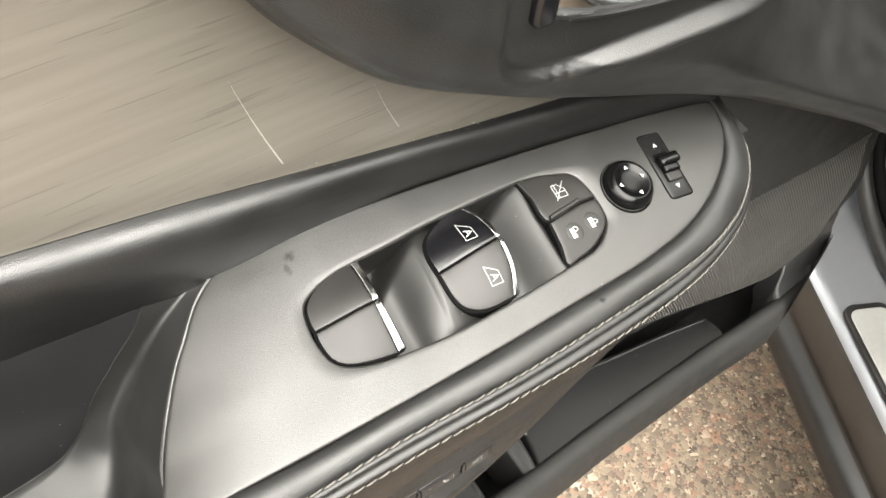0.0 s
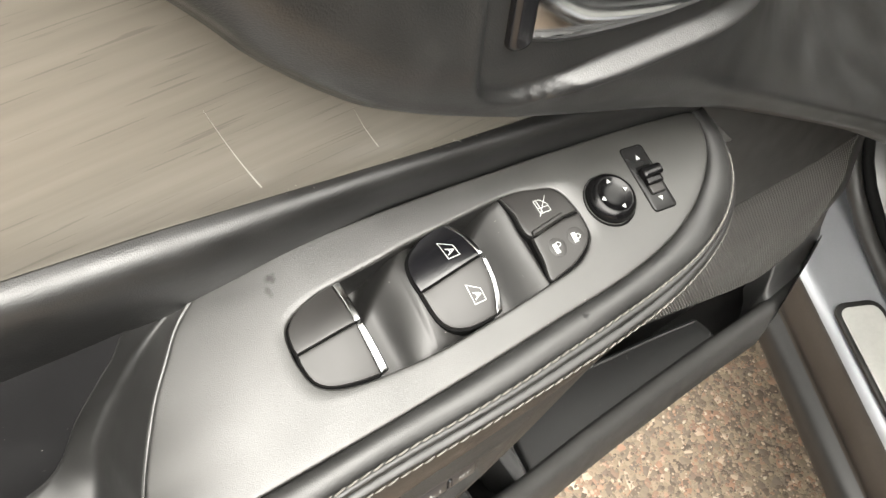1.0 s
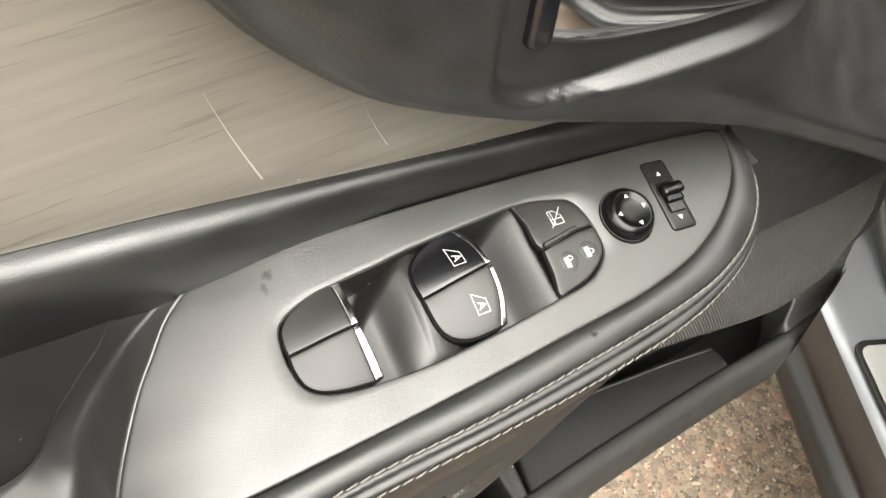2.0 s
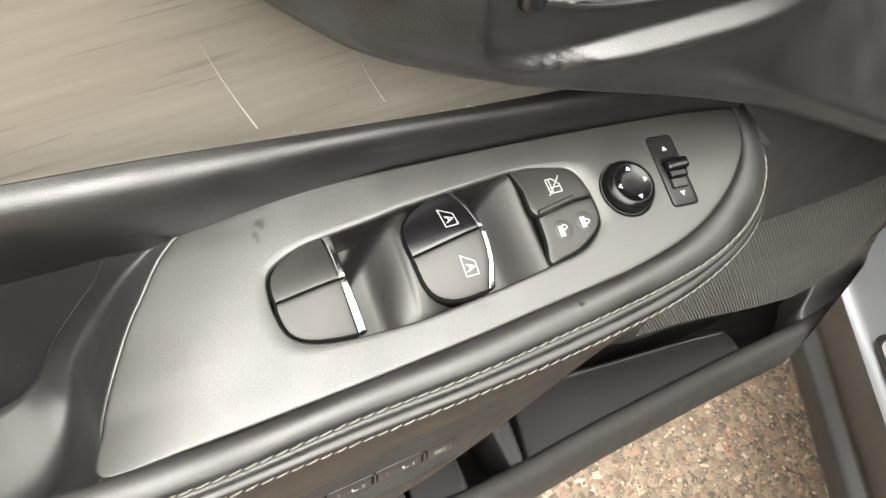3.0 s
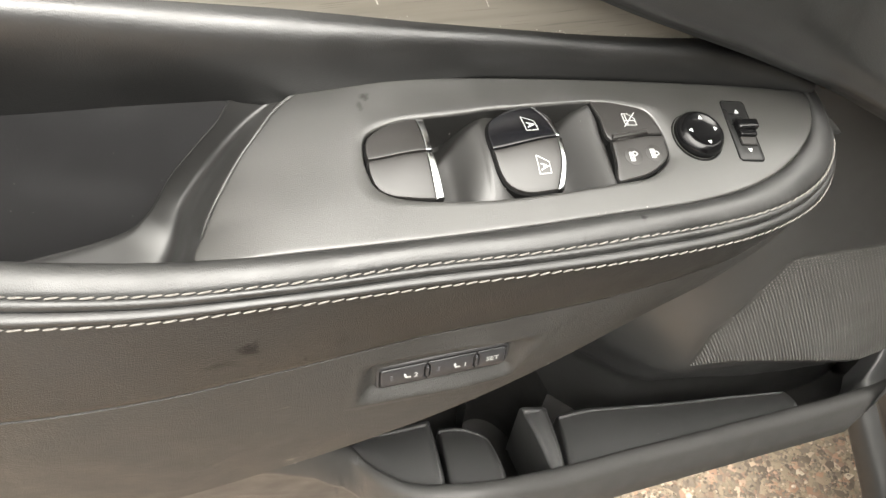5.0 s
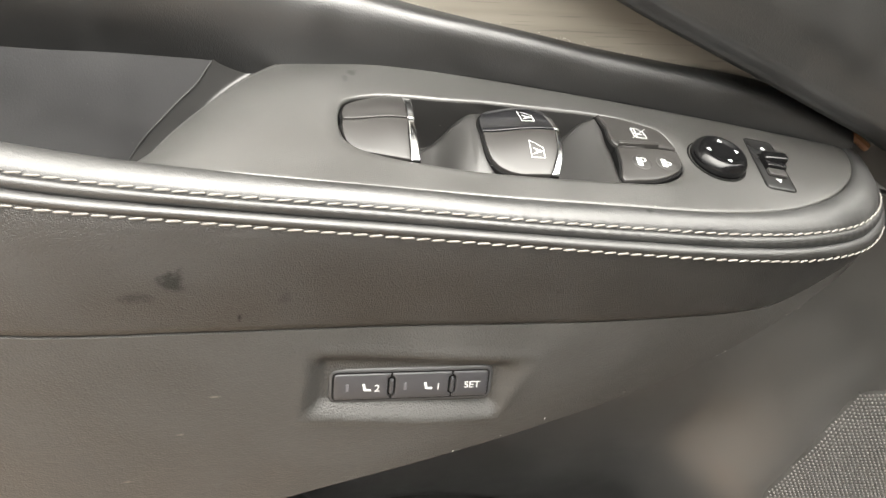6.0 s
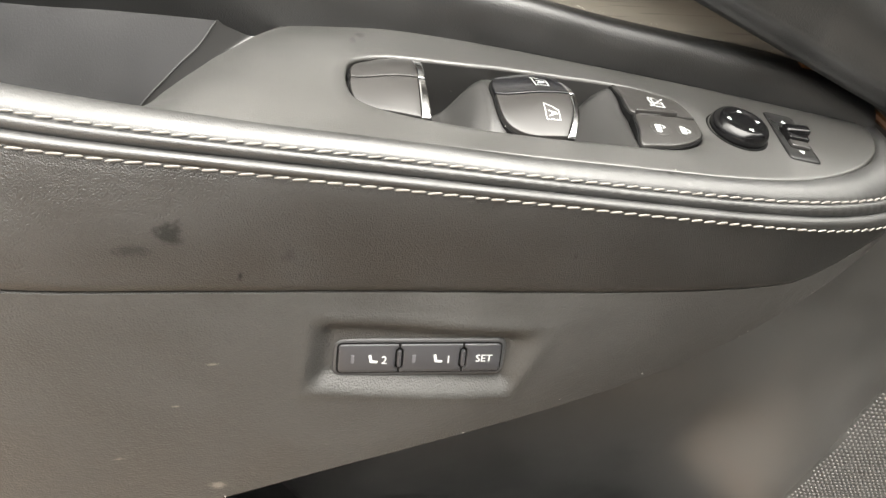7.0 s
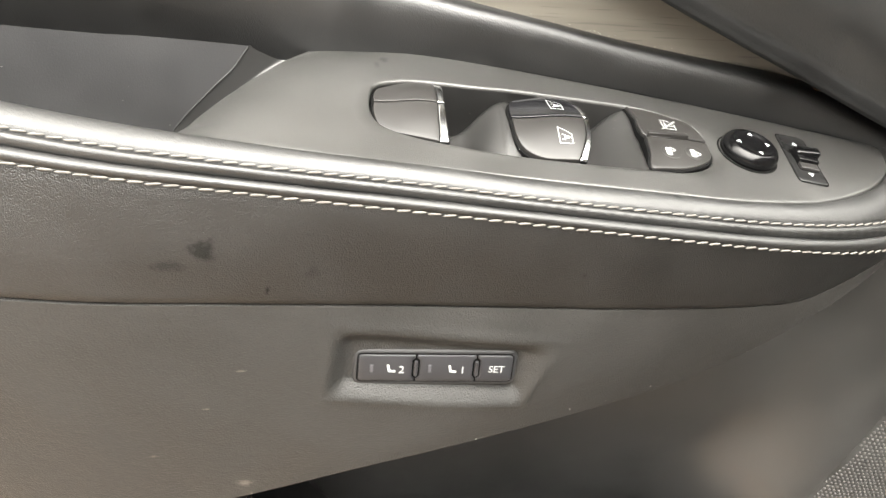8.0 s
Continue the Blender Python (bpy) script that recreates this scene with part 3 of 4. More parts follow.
for (x0, z0, x1, z1), wide in (((0.0865, 1.019, 0.0985, 0.976), 0.0007), ((0.137, 0.995, 0.1465, 0.970), 0.0004)):
    rows = []
    for t in np.linspace(0, 1, 14):
        p = wood_at(x0 + (x1 - x0) * t - 0.0006 * math.sin(math.pi * t), z0 + (z1 - z0) * t)
        w = wide * (0.08 + 0.92 * t) * 0.5
        rows.append([p - Vector((w, 0, 0)), p + Vector((0, -0.0001, 0)), p + Vector((w, 0, 0))])
    part("lacquer_glint", loft(rows), GLINT_DUST, car, "pale streak painted for a reflection in the lacquer")

# lip of the door pocket: x, y, z
LIP = ((-0.3, 0.20, 0.80), (-0.08, 0.20, 0.76), (0.03, 0.203, 0.70), (0.06, 0.208, 0.655), (0.075, 0.210, 0.630), (0.083, 0.206, 0.6185), (0.092, 0.190, 0.623), (0.114, 0.168, 0.632), (0.140, 0.159, 0.6375), (0.174, 0.156, 0.634), (0.237, 0.163, 0.612), (0.308, 0.173, 0.591), (0.385, 0.181, 0.575), (0.469, 0.188, 0.564), (0.547, 0.191, 0.568), (0.60, 0.195, 0.585), (0.72, 0.20, 0.64))
BACK = ((1.2, 0.25), (0.95, 0.238), (0.88, 0.234), (0.80, 0.231), (0.745, 0.2255), (0.70, 0.2195), (0.65, 0.217), (0.612, 0.2165), (0.600, 0.222), (0.590, 0.232), (0.55, 0.242), (0.50, 0.248))


EDGE_FINE = along([(x, z, 0) for x, z in EDGE], 400)


def edge_z(x):
    return float(np.interp(x, [p.x for p in EDGE_FINE], [p.y for p in EDGE_FINE]))


def fold_z(x):
    """Height of the fold between the grille's panel and the pocket."""
    return lerp(((0.30, 0.618), (0.36, 0.615), (0.42, 0.612), (0.478, 0.602), (0.541, 0.583), (0.56, 0.592), (0.575, 0.607), (0.585, 0.63), (0.60, 0.66)), x)


GRILLE_LEFT = ((0.61, 0.362), (0.625, 0.364), (0.66, 0.367), (0.706, 0.387), (0.738, 0.402), (0.75, 0.41))


def panel_y(x, z):
    """The lower trim's face, which tucks in behind the upper trim's edge."""
    k = step(0.36, 0.50, x) * step(0.76, 0.66, z)
    y = lerp(BACK[::-1], z - k * (fold_z(x) - 0.606)) - 0.0095 * k
    y += 0.2 * max(0.0, x - front_edge(z) + 0.022)
    deep = lerp(((0.40, 0.315), (0.52, 0.302), (0.58, 0.284), (0.63, 0.266), (0.68, 0.252), (0.74, 0.241), (0.80, 0.234), (1.2, 0.25)), z)
    side = lerp(GRILLE_LEFT, z)
    y += (deep - y) * step(side + 0.006, side - 0.085, x)
    return y + (max(y, 0.232) - y) * step(0.075, 0.0, edge_z(x) - z)


def lip_at(x):
    return tuple(float(np.interp(x, LIP_X, [p[k] for p in LIP_FINE])) for k in (1, 2))


LIP_FINE = along(LIP, 300)
LIP_X = [p.x for p in LIP_FINE]


def lower_panel():
    xs = np.concatenate([np.linspace(-0.5, 0.05, 24), np.linspace(0.06, 0.58, 160), np.linspace(0.585, 0.72, 14)])
    rows = []
    for x in xs:
        ly, lz = lip_at(x)
        top = 0.84 + (edge_z(x) + 0.012 - 0.84) * step(0.275, 0.315, x)
        row = []
        for t in np.linspace(0, 1, 40):
            z = top + (lz - 0.19 - top) * t
            y = panel_y(x, z) + 0.020 * step(lz - 0.02, lz - 0.06, z)
            row.append([min(y, 0.322), z])
        row.append([ly + 0.055, lz - 0.20])
        rows.append([Vector((min(x, front_edge(z, y)), y, z)) for y, z in row])
    part("lower_panel", loft(rows), LOWER, car, "hard dark lower door trim", angle=50)
    rows = []
    for x in xs:
        ly, lz = lip_at(x)
        row = [[0.31, lz - 0.165], [ly + 0.062, lz - 0.155], [ly + 0.030, lz - 0.112], [ly + 0.009, lz - 0.075], [ly + 0.005, lz - 0.04], [ly + 0.002, lz - 0.012]]
        for a in np.linspace(20, 165, 10):
            row.append([ly - 0.008 + 0.008 * math.cos(radians(a)), lz - 0.007 + 0.008 * math.sin(radians(a))])
        deep = 1 + 0.8 * step(0.14, 0.08, x)
        row += [[ly - 0.020, lz - 0.022], [ly - 0.0235, lz - 0.04], [ly - 0.019, lz - 0.056], [ly - 0.008, lz - 0.068], [ly + 0.004, lz - 0.082 * deep], [ly + 0.024, lz - 0.118 * deep], [ly + 0.055, lz - 0.16 * deep], [0.33, lz - 0.17 * deep]]
        rows.append([Vector((min(x, front_edge(z, y)), y, z)) for y, z in row])
    pocket = part("door_pocket", loft(rows), HARD, car, "hard dark door pocket with rounded lip", angle=50)

    def pocket_panel(near, far, bend, round0=0.0, round1=0.0):
        """A sloping panel of the pocket's inner side: near edge under the lip, far edge rolled over; its far corners may be rounded."""
        r = 0.0042
        far_line = along(far, 60)
        rows = []
        qs = 0.5 - 0.5 * np.cos(np.linspace(0, 1, 56) * math.pi)
        width = near[1] - near[0]
        for q in qs:
            x = near[0] + width * q
            ly, lz = lip_at(x)
            a = Vector((x, ly + 0.001, lz - 0.008))
            f = far_line[min(59, int(round(q * 59)))]
            if 0 < q * 59 < 59:
                k = q * 59
                f = far_line[int(k)].lerp(far_line[int(k) + 1], k - int(k))
            reach = 1.0
            for d, rr in ((q * width, round0), ((1 - q) * width, round1)):
                if d < rr:
                    reach = min(reach, 1 - rr / 0.085 * (1 - math.sqrt(max(0.0, 1 - (1 - d / rr) ** 2))))
            e = min(q, 1 - q) * width / r
            fall = r * (1 - math.sqrt(max(0.0, 1 - (1 - e) ** 2))) if e < 1 else 0.0
            slope = (f - a)
            down = Vector((0, 0, -1))
            side = (1 - q) * width

            def rim(d):
                return 0.0026 * math.exp(-((d - 0.0034) / 0.0021) ** 2)

            row = []
            for t in np.concatenate([np.linspace(0, 0.8, 12), np.linspace(0.82, 0.97, 14)]):
                lift = max(rim((1 - t) * slope.length * reach), rim(side) * step(0.02, 0.12, t))
                row.append(a + slope * (reach * t) + Vector((0, 0, bend * 4 * t * (1 - t) - fall + lift)))
            end, run = row[-1], slope.normalized()
            for g in (20, 40, 60, 80, 100):
                row.append(end + run * (0.0055 * math.sin(radians(min(g, 90)))) + down * (0.0055 * (1 - math.cos(radians(g)))))
            row.append(row[-1] + down * 0.07)
            if q in (0.0, 1.0):
                low_row = [p + down * 0.08 for p in row]
                rows += [low_row, row] if q == 0 else [row, low_row]
            else:
                rows.append(row)
        part("pocket_panel", loft(rows), POCKET, pocket, angle=60)

    pocket_panel((0.080, 0.1405), ((0.086, 0.225, 0.592), (0.118, 0.23, 0.582), (0.148, 0.23, 0.585)), 0.004)
    pocket_panel((0.1435, 0.187), ((0.156, 0.23, 0.566), (0.178, 0.23, 0.561), (0.200, 0.23, 0.548)), 0.004, 0.004, 0.034)
    pocket_panel((0.226, 0.2395), ((0.229, 0.23, 0.576), (0.241, 0.23, 0.571), (0.254, 0.23, 0.566)), 0.003)
    pocket_panel((0.2425, 0.4875), ((0.270, 0.232, 0.540), (0.300, 0.236, 0.534), (0.34, 0.237, 0.522), (0.40, 0.234, 0.513), (0.455, 0.229, 0.513), (0.507, 0.220, 0.519)), 0.002)
    rows = []
    for x in [0.550, 0.5501, 0.551, 0.5525, 0.555] + list(np.linspace(0.559, 0.64, 18)):
        ly, lz = lip_at(x)
        fz = fold_z(x)
        fall = 0.004 * max(0.0, 1 - (x - 0.5501) / 0.004) ** 2 + (0.07 if x == 0.550 else 0.0)
        rows.append([Vector((min(x + slant, front_edge(z, y)), y, z - fall)) for slant, (y, z) in zip((0.0, 0.002, 0.008, 0.015, 0.022, 0.026), ((ly - 0.002, lz - 0.002), (ly + 0.004, lz - 0.0005), (ly + 0.009, lz * 0.8 + fz * 0.2), (ly + 0.014, lz * 0.45 + fz * 0.55), (0.2125, fz - 0.001), (0.222, fz + 0.008)))])
    part("pocket_end", loft(rows), POCKET, pocket, angle=60)


lower_panel()


def bottle_well():
    """The deep round well between the pocket's panels; its black colour stands in for shade."""
    rows = []
    for q in np.linspace(-1, 1, 25):
        deep = 0.236 + 0.058 * math.sqrt(max(0.0, 1 - q * q))
        rows.append([Vector((0.217 + 0.036 * q, deep - 0.01 * step(0.56, 0.46, z), z)) for z in np.linspace(0.585, 0.42, 14)])
    part("bottle_well", loft(rows), RUBBER, car, "bottle well of the door pocket, blackened for its deep shade")


bottle_well()
bm = loft([[Vector((x, 0.34, z)) for x in (-0.6, 0.60)] for z in (0.40, 0.8, 1.45)])
part("door_skin", bm, SILVER, car, "silver outer door skin")


GRILLE_FOOT = ((0.362, 0.622), (0.42, 0.619), (0.478, 0.608), (0.541, 0.589), (0.56, 0.598), (0.575, 0.613), (0.60, 0.64))


def grille():
    """A slightly raised field covered with small domes in staggered rows."""
    rows = []
    for t in np.linspace(0, 1, 34):
        row = []
        for s in np.linspace(0, 1, 30):
            zt = 0.612 + 0.135 * t
            x0, x1 = lerp(GRILLE_LEFT, zt), front_edge(zt) - 0.022
            x = x0 + (x1 - x0) * s
            zb = lerp(GRILLE_FOOT, x)
            z = zb + (min(0.746, edge_z(x) - 0.02) - zb) * t
            row.append(Vector((x, panel_y(x, z) - 0.0022 * min(1, 12 * t, 12 * (1 - t), 16 * s, 16 * (1 - s)), z)))
        rows.append(row)
    field = part("speaker_grille", loft(rows), GRILLE, car, "speaker grille of fine raised dots in the lower door")
    verts, faces = [], []
    pitch, n = 0.0028, 6
    for j in range(-2, 72):
        for i in range(0, 100):
            x, z = 0.34 + pitch * (i + 0.5 * (j % 2)), 0.585 + pitch * 0.866 * j
            top = min(0.746, edge_z(x) - 0.02)
            zb = lerp(GRILLE_FOOT, x)
            t = (z - zb) / (top - zb) if top > zb else -1
            zt = 0.612 + 0.135 * t
            x0, x1 = lerp(GRILLE_LEFT, zt), front_edge(zt) - 0.022
            if not (0.015 < t < 0.985) or not (x0 + 0.002 < x < x1 - 0.002):
                continue
            s = (x - x0) / (x1 - x0)
            y = panel_y(x, z) - 0.0022 * min(1, 12 * t, 12 * (1 - t), 16 * s, 16 * (1 - s))
            o = len(verts)
            for r, h in ((0.00092, -0.0002), (0.00065, 0.0004)):
                verts += [(x + r * math.cos(k * math.tau / n), y - h, z + r * math.sin(k * math.tau / n)) for k in range(n)]
            verts.append((x, y - 0.0006, z))
            for k in range(n):
                faces.append((o + k, o + (k + 1) % n, o + n + (k + 1) % n, o + n + k))
                faces.append((o + n + k, o + n + (k + 1) % n, o + 2 * n))
    me = bpy.data.meshes.new("grille_dots")
    me.from_pydata(verts, [], faces)
    me.shade_smooth()
    me.materials.append(DOT)
    tagged(attach("grille_dots", me, field, "rows of small raised dots"), "rows of small raised dots", kind="stuff")


grille()


# ---- armrest ----
armrest = thing("armrest", "black leather armrest with cream double stitching", "armrest", P(-150, -40, -150))
INNER = ((-420, -30, -3), (-330, -48, -2), (-262, -57, -0.5), (-204, -58.2, 0.5), (-150, -55, 0.5), (-103, -51.5, 0), (-61, -47.5, 0), (-16, -43, 0), (20, -35, 0), (48, -21.5, 0), (68, -4, 0), (76, 18, 0), (75, 52, -4))
ROW1 = ((-425, -42, -4.2), (-332, -61, -2.2), (-262, -70, -0.4), (-204, -70, 0.8), (-150, -66, 0.8), (-103, -64, 1.3), (-59, -60, 0.8), (-10, -54.5, 0.0), (28, -47, -0.2), (60, -33, -2.2), (82, -12, -4.2), (91, 15, -6.2), (90, 54, -9.2))
ROW2 = ((-427, -52, -8), (-333, -71, -8), (-262, -77, -7), (-204, -75.5, -6), (-150, -72.5, -5.5), (-103, -70.5, -4.5), (-57, -67.5, -4.5), (-5, -61.5, -6), (34, -52, -9), (67, -37, -12), (90, -14, -14), (99, 14, -16), (98, 54, -19))
SEAM = ((-425, -75, -60), (-325, -92, -54), (-262, -93, -51), (-204, -87, -48), (-147, -79, -46.5), (-102, -75, -43.5), (-52, -70, -40.5), (4, -60, -39), (32, -52.5, -35), (63, -39, -18), (88, -14.5, -17), (98, 14, -18.5), (97, 54, -21))
LOW = ((-425, -95, -235), (-325, -107, -198), (-262, -109, -172), (-204, -105, -151), (-149, -100, -124), (-106, -93, -108), (-61, -81.5, -96.5), (-8, -65, -83), (29, -56, -54), (60, -42, -26), (86, -15, -20), (96, 14, -21), (95, 54, -24))
NS, PITCH = 640, 5.1


def face_point(a, b, t, bulge):
    """A point between two curves of the armrest's side, bowed towards the seat."""
    p = a + (b - a) * t
    return p + Vector((0, -bulge * 4 * t * (1 - t), 0))


def armrest_cover():
    c_in, c1, c2, cs = along(INNER, NS), along(ROW1, NS), along(ROW2, NS), along(SEAM, NS)
    run = np.cumsum([0.0] + [(q - p).length for p, q in zip(c1, c1[1:])])
    beads, rows = [], []
    for i in range(NS):
        pull = 0.5 - 0.5 * math.cos(run[i] * math.tau / PITCH)
        a, b, c, d = c_in[i], c1[i], c2[i], cs[i]
        row = [P(a.x, a.y, a.z - 6), P(a.x, a.y, a.z - 0.6)]
        for t in np.linspace(0.04, 0.93, 12):
            p = a + (b - a) * t
            row.append(P(p.x, p.y, p.z + 3.0 * math.sin(math.pi * t ** 0.9) ** 0.75 - 0.25 * pull * max(0, t - 0.6)))
        row.append(P(b.x, b.y, b.z - 0.7 - 0.2 * pull))
        for t in (0.1, 0.2, 0.32, 0.42, 0.465, 0.5, 0.535, 0.6, 0.7, 0.82, 0.92):
            p = b + (c - b) * t
            q = -0.7 if 0.47 < t < 0.53 else (1.5 * math.sin(math.pi * t / 0.47) + 0.14 * pull if t < 0.5 else 1.8 * math.sin(math.pi * (t - 0.53) / 0.47))
            row.append(P(p.x, p.y - q * 0.7, p.z + q * 0.7))
        row.append(P(c.x, c.y + 0.4, c.z))
        beads.append(row)
        row = [row[-1].copy()]
        span = (d - c).length
        for t in np.linspace(0.05, 0.97, 16):
            p = face_point(c, d, t, 1.2 * min(1, span / 40))
            row.append(P(p.x, p.y, p.z))
        row.append(P(d.x, d.y + 1.5, d.z))
        rows.append(row)
    part("cover", loft(beads), BEAD, armrest, "smooth black leather wrap", angle=60)
    part("side_face", loft(rows), LEATHER, armrest, "grained black leather side face", angle=60)


armrest_cover()


def recess_depth(u, w):
    """The leather is pressed in round the memory switch: a steep ledge below, a soft brow above, a long slope to the hinge side."""
    a, b = u + 126.3, w + 73.4
    right = 38.5 + 0.30 * (b + 13)
    edges = ((a + 41.5) / 8.0, (right - a) / max(3.0, right - 33.0), (b + 12.8) / 6.4, (17.0 - b) / 8.8)
    m = math.prod(step(0, 1, k) for k in edges)
    return 4.8 * m - 0.35 * math.exp(-((min(edges) * 6 + 0.8) / 1.4) ** 2)


def side_panel():
    cs, cl = along(SEAM, NS), along(LOW, NS)
    rows = []
    for i in range(NS):
        c, d = cs[i], cl[i]
        span = (d - c).length
        row = [P(c.x, c.y + 2, c.z)]
        for t in np.linspace(0.0, 1, 100):
            p = face_point(c, d, t, (3.0 - 2.0 * step(-110, 0, c.x)) * min(1, span / 60))
            row.append(P(p.x, p.y + recess_depth(p.x, p.z), p.z))
        row += [P(d.x, d.y + 3, d.z - 0.5), P(d.x, d.y + 30, d.z + 6), P(d.x, 0, d.z + 14)]
        rows.append(row)
    part("side_panel", loft(rows), LEATHER_LOW, armrest, "soft brown-black leather side", angle=60)


side_panel()


def stitches():
    bm = bmesh.new()
    rows = []
    for t in np.linspace(-1, 1, 7):
        r = 0.42 * math.sqrt(max(0.06, 1 - t ** 8))
        rows.append([Vector((2.45 * t, r * math.cos(k * math.tau / 6), r * math.sin(k * math.tau / 6) + 0.2 * (1 - t * t))) * 0.001 for k in range(6)])
    loft(rows, True, bm)
    fan(bm, rows[0]), fan(bm, rows[-1])
    bmesh.ops.recalc_face_normals(bm, faces=bm.faces)
    me = bpy.data.meshes.new("stitch")
    bm.to_mesh(me)
    bm.free()
    me.shade_smooth()
    me.materials.append(THREAD)
    rnd = random.Random(7)
    for ctrl, off, last in ((ROW1, (0.0, -0.3, 0.55), 0.86), (ROW2, (0, -0.7, 0.1), 0.83)):
        dense = along(ctrl, 800)[: int(800 * last)]
        path = spline(dense[::20] + [dense[-1]], 1200)
        d, pitch = 0.0, PITCH
        for i in range(1, len(path)):
            d += (path[i] - path[i - 1]).length
            if d < pitch:
                continue
            d = 0.0
            p = path[i] + Vector(off)
            t = (P(*path[min(i + 3, len(path) - 1)]) - P(*path[i - 3])).normalized()
            n = (AX_W * 0.8 - AX_V * 0.6).normalized()
            s = n.cross(t).normalized()
            n = t.cross(s)
            m = Matrix((t, s, n)).transposed().to_4x4()
            m = Matrix.Translation(P(*p)) @ m @ pose(0, 0, 0, 0, 0, rnd.uniform(5, 10))
            ob = attach("stitch", me, armrest)
            ob.matrix_basis = m


stitches()

# pull cup behind the switch plate
RIDGE = ((-180, 22, -2.5), (-189, 19, -3.8), (-199, 10.5, -5.8), (-207, -0.5, -7.2), (-213.5, -9.5, -8.8), (-219.8, -20.5, -9.8), (-225, -31, -10.8), (-229, -41, -11.6), (-232.5, -57, -11), (-246, -64, -16), (-264, -64, -20), (-300, -62, -28), (-345, -57, -34), (-440, -44, -44))
VALLEY = ((-189, 24, -5), (-197, 20, -7.5), (-204, 16.3, -12), (-211, 12.3, -18), (-218, 8, -26), (-224.5, 3.8, -35), (-230, -1, -42), (-235.5, -8, -49), (-240, -22, -58), (-247, -38, -62), (-259, -50, -66), (-282, -54, -70), (-335, -50, -82), (-440, -40, -100))
CUP_EDGE = ((-214, -2), (-217.5, -7.5), (-221.5, -14.5), (-227.6, -21.5), (-233.2, -28.5), (-238, -34.5), (-242, -40.5), (-246, -48), (-251.5, -57), (-260, -64.8), (-276, -71.5), (-300, -78), (-345, -89), (-440, -112))
FOOT_FINE = along(FOOT, 300)


def foot_at(u):
    return tuple(float(np.interp(u, [p.x for p in FOOT_FINE], [p[k] for p in FOOT_FINE])) for k in (1, 2))


def insert_at(u, w):
    """The insert slopes from the roll's foot down towards the seat."""
    v, top = foot_at(u)
    return Vector((u, v - 0.46 * (top - w), w))


CUP = [insert_at(u, w) for u, w in CUP_EDGE]


def pull_cup():
    n = 150
    ridge, valley, cupline = along(RIDGE, n), along(VALLEY, n), along(CUP, n)
    rows = []
    for a, m, c in zip(ridge, valley, cupline):
        a = a + Vector((0.2, 0, -1.4))
        start = a + Vector((-0.6, -0.1, -0.7))
        sec = [a + Vector((3, 0, -4)), a + Vector((1.0, 0, -0.2)), a]
        knee = m + (m - (a + c) * 0.5) * 0.10 + Vector((-0.5, 0, 0))
        lead, tail = knee + (start - knee) * 0.26, knee + (c - knee) * 0.30
        sec += [start + (lead - start) * t for t in np.linspace(0, 0.96, 8)]
        sec += [lead * (1 - t) ** 2 + knee * 2 * t * (1 - t) + tail * t * t for t in np.linspace(0, 1, 18)]
        sec += [tail + (c - tail) * t for t in np.linspace(0.06, 1, 8)]
        rows.append([P(*p) for p in sec] + [P(c.x, c.y + 1, c.z - 1.6)])
    lip = [P(a.x - 0.3, a.y - 0.1, a.z - 0.3) for a in ridge[12:100]]
    part("plate_edge", tube(spline(lip[::6] + [lip[-1]], 80), 0.0011, 8), PLATE, armrest, "fine bright edge beside the switch plate")
    part("pull_cup", loft(rows), MOULD, armrest, "moulded dark plastic grab recess", angle=70)
    # the insert reaches from its edge up to the roll
    rows = []
    for c in cupline:
        top = foot_at(c.x)[1] + 2
        rows.append([P(c.x, c.y + 1, c.z - 2.2), P(c.x, c.y + 0.2, c.z - 1.0)] + [P(*insert_at(c.x, c.z + (top - c.z) * t)) - AX_W * 0.0006 for t in np.linspace(0.015, 1, 26)])
    edge = [P(c.x, c.y - 0.2, c.z - 0.2) for c in cupline[8:]]
    part("insert_edge", tube(spline(edge[::3] + [edge[-1]], 90), 0.0004, 8), MOULD, armrest, "fine raised edge of the insert")
    part("cup_insert", loft(rows), CUPMAT, armrest, "dark soft-touch insert of the grab recess", angle=70)


pull_cup()

# ---- switch plate ----
switch_plate = thing("switch_plate", "grey grained plastic switch plate on the armrest", "switch panel", P(-80, -15, -12))
REC = ((-139, 2.6), (-149, 1.0), (-159, -2.6), (-164.6, -7), (-166.2, -14), (-166, -22), (-163.8, -30), (-158, -34.5), (-148, -37), (-134, -38), (-112, -38), (-81, -35.3), (-54, -32), (-37, -29.3), (-27, -23.8), (-22.2, -17), (-22, -4.4), (-26, 6), (-36.5, 9.6), (-54, 11.6), (-78, 9.8), (-105, 7.2), (-121, 4.8))
OUT = ((-189, 19), (-199, 10.5), (-207, -0.5), (-213.5, -9.5), (-219.8, -20.5), (-225, -31), (-229, -41), (-232.5, -57.5), (-204, -58), (-150, -55), (-103, -51.5), (-61, -47.5), (-16, -43), (20, -35), (48, -21.5), (68, -4), (75.5, 12), (74, 20), (60, 22), (34, 23.8), (0, 24.4), (-40, 24.8), (-70, 24.8), (-100, 24.6), (-134, 23.8), (-152, 22.8), (-171, 21.9), (-181, 21))


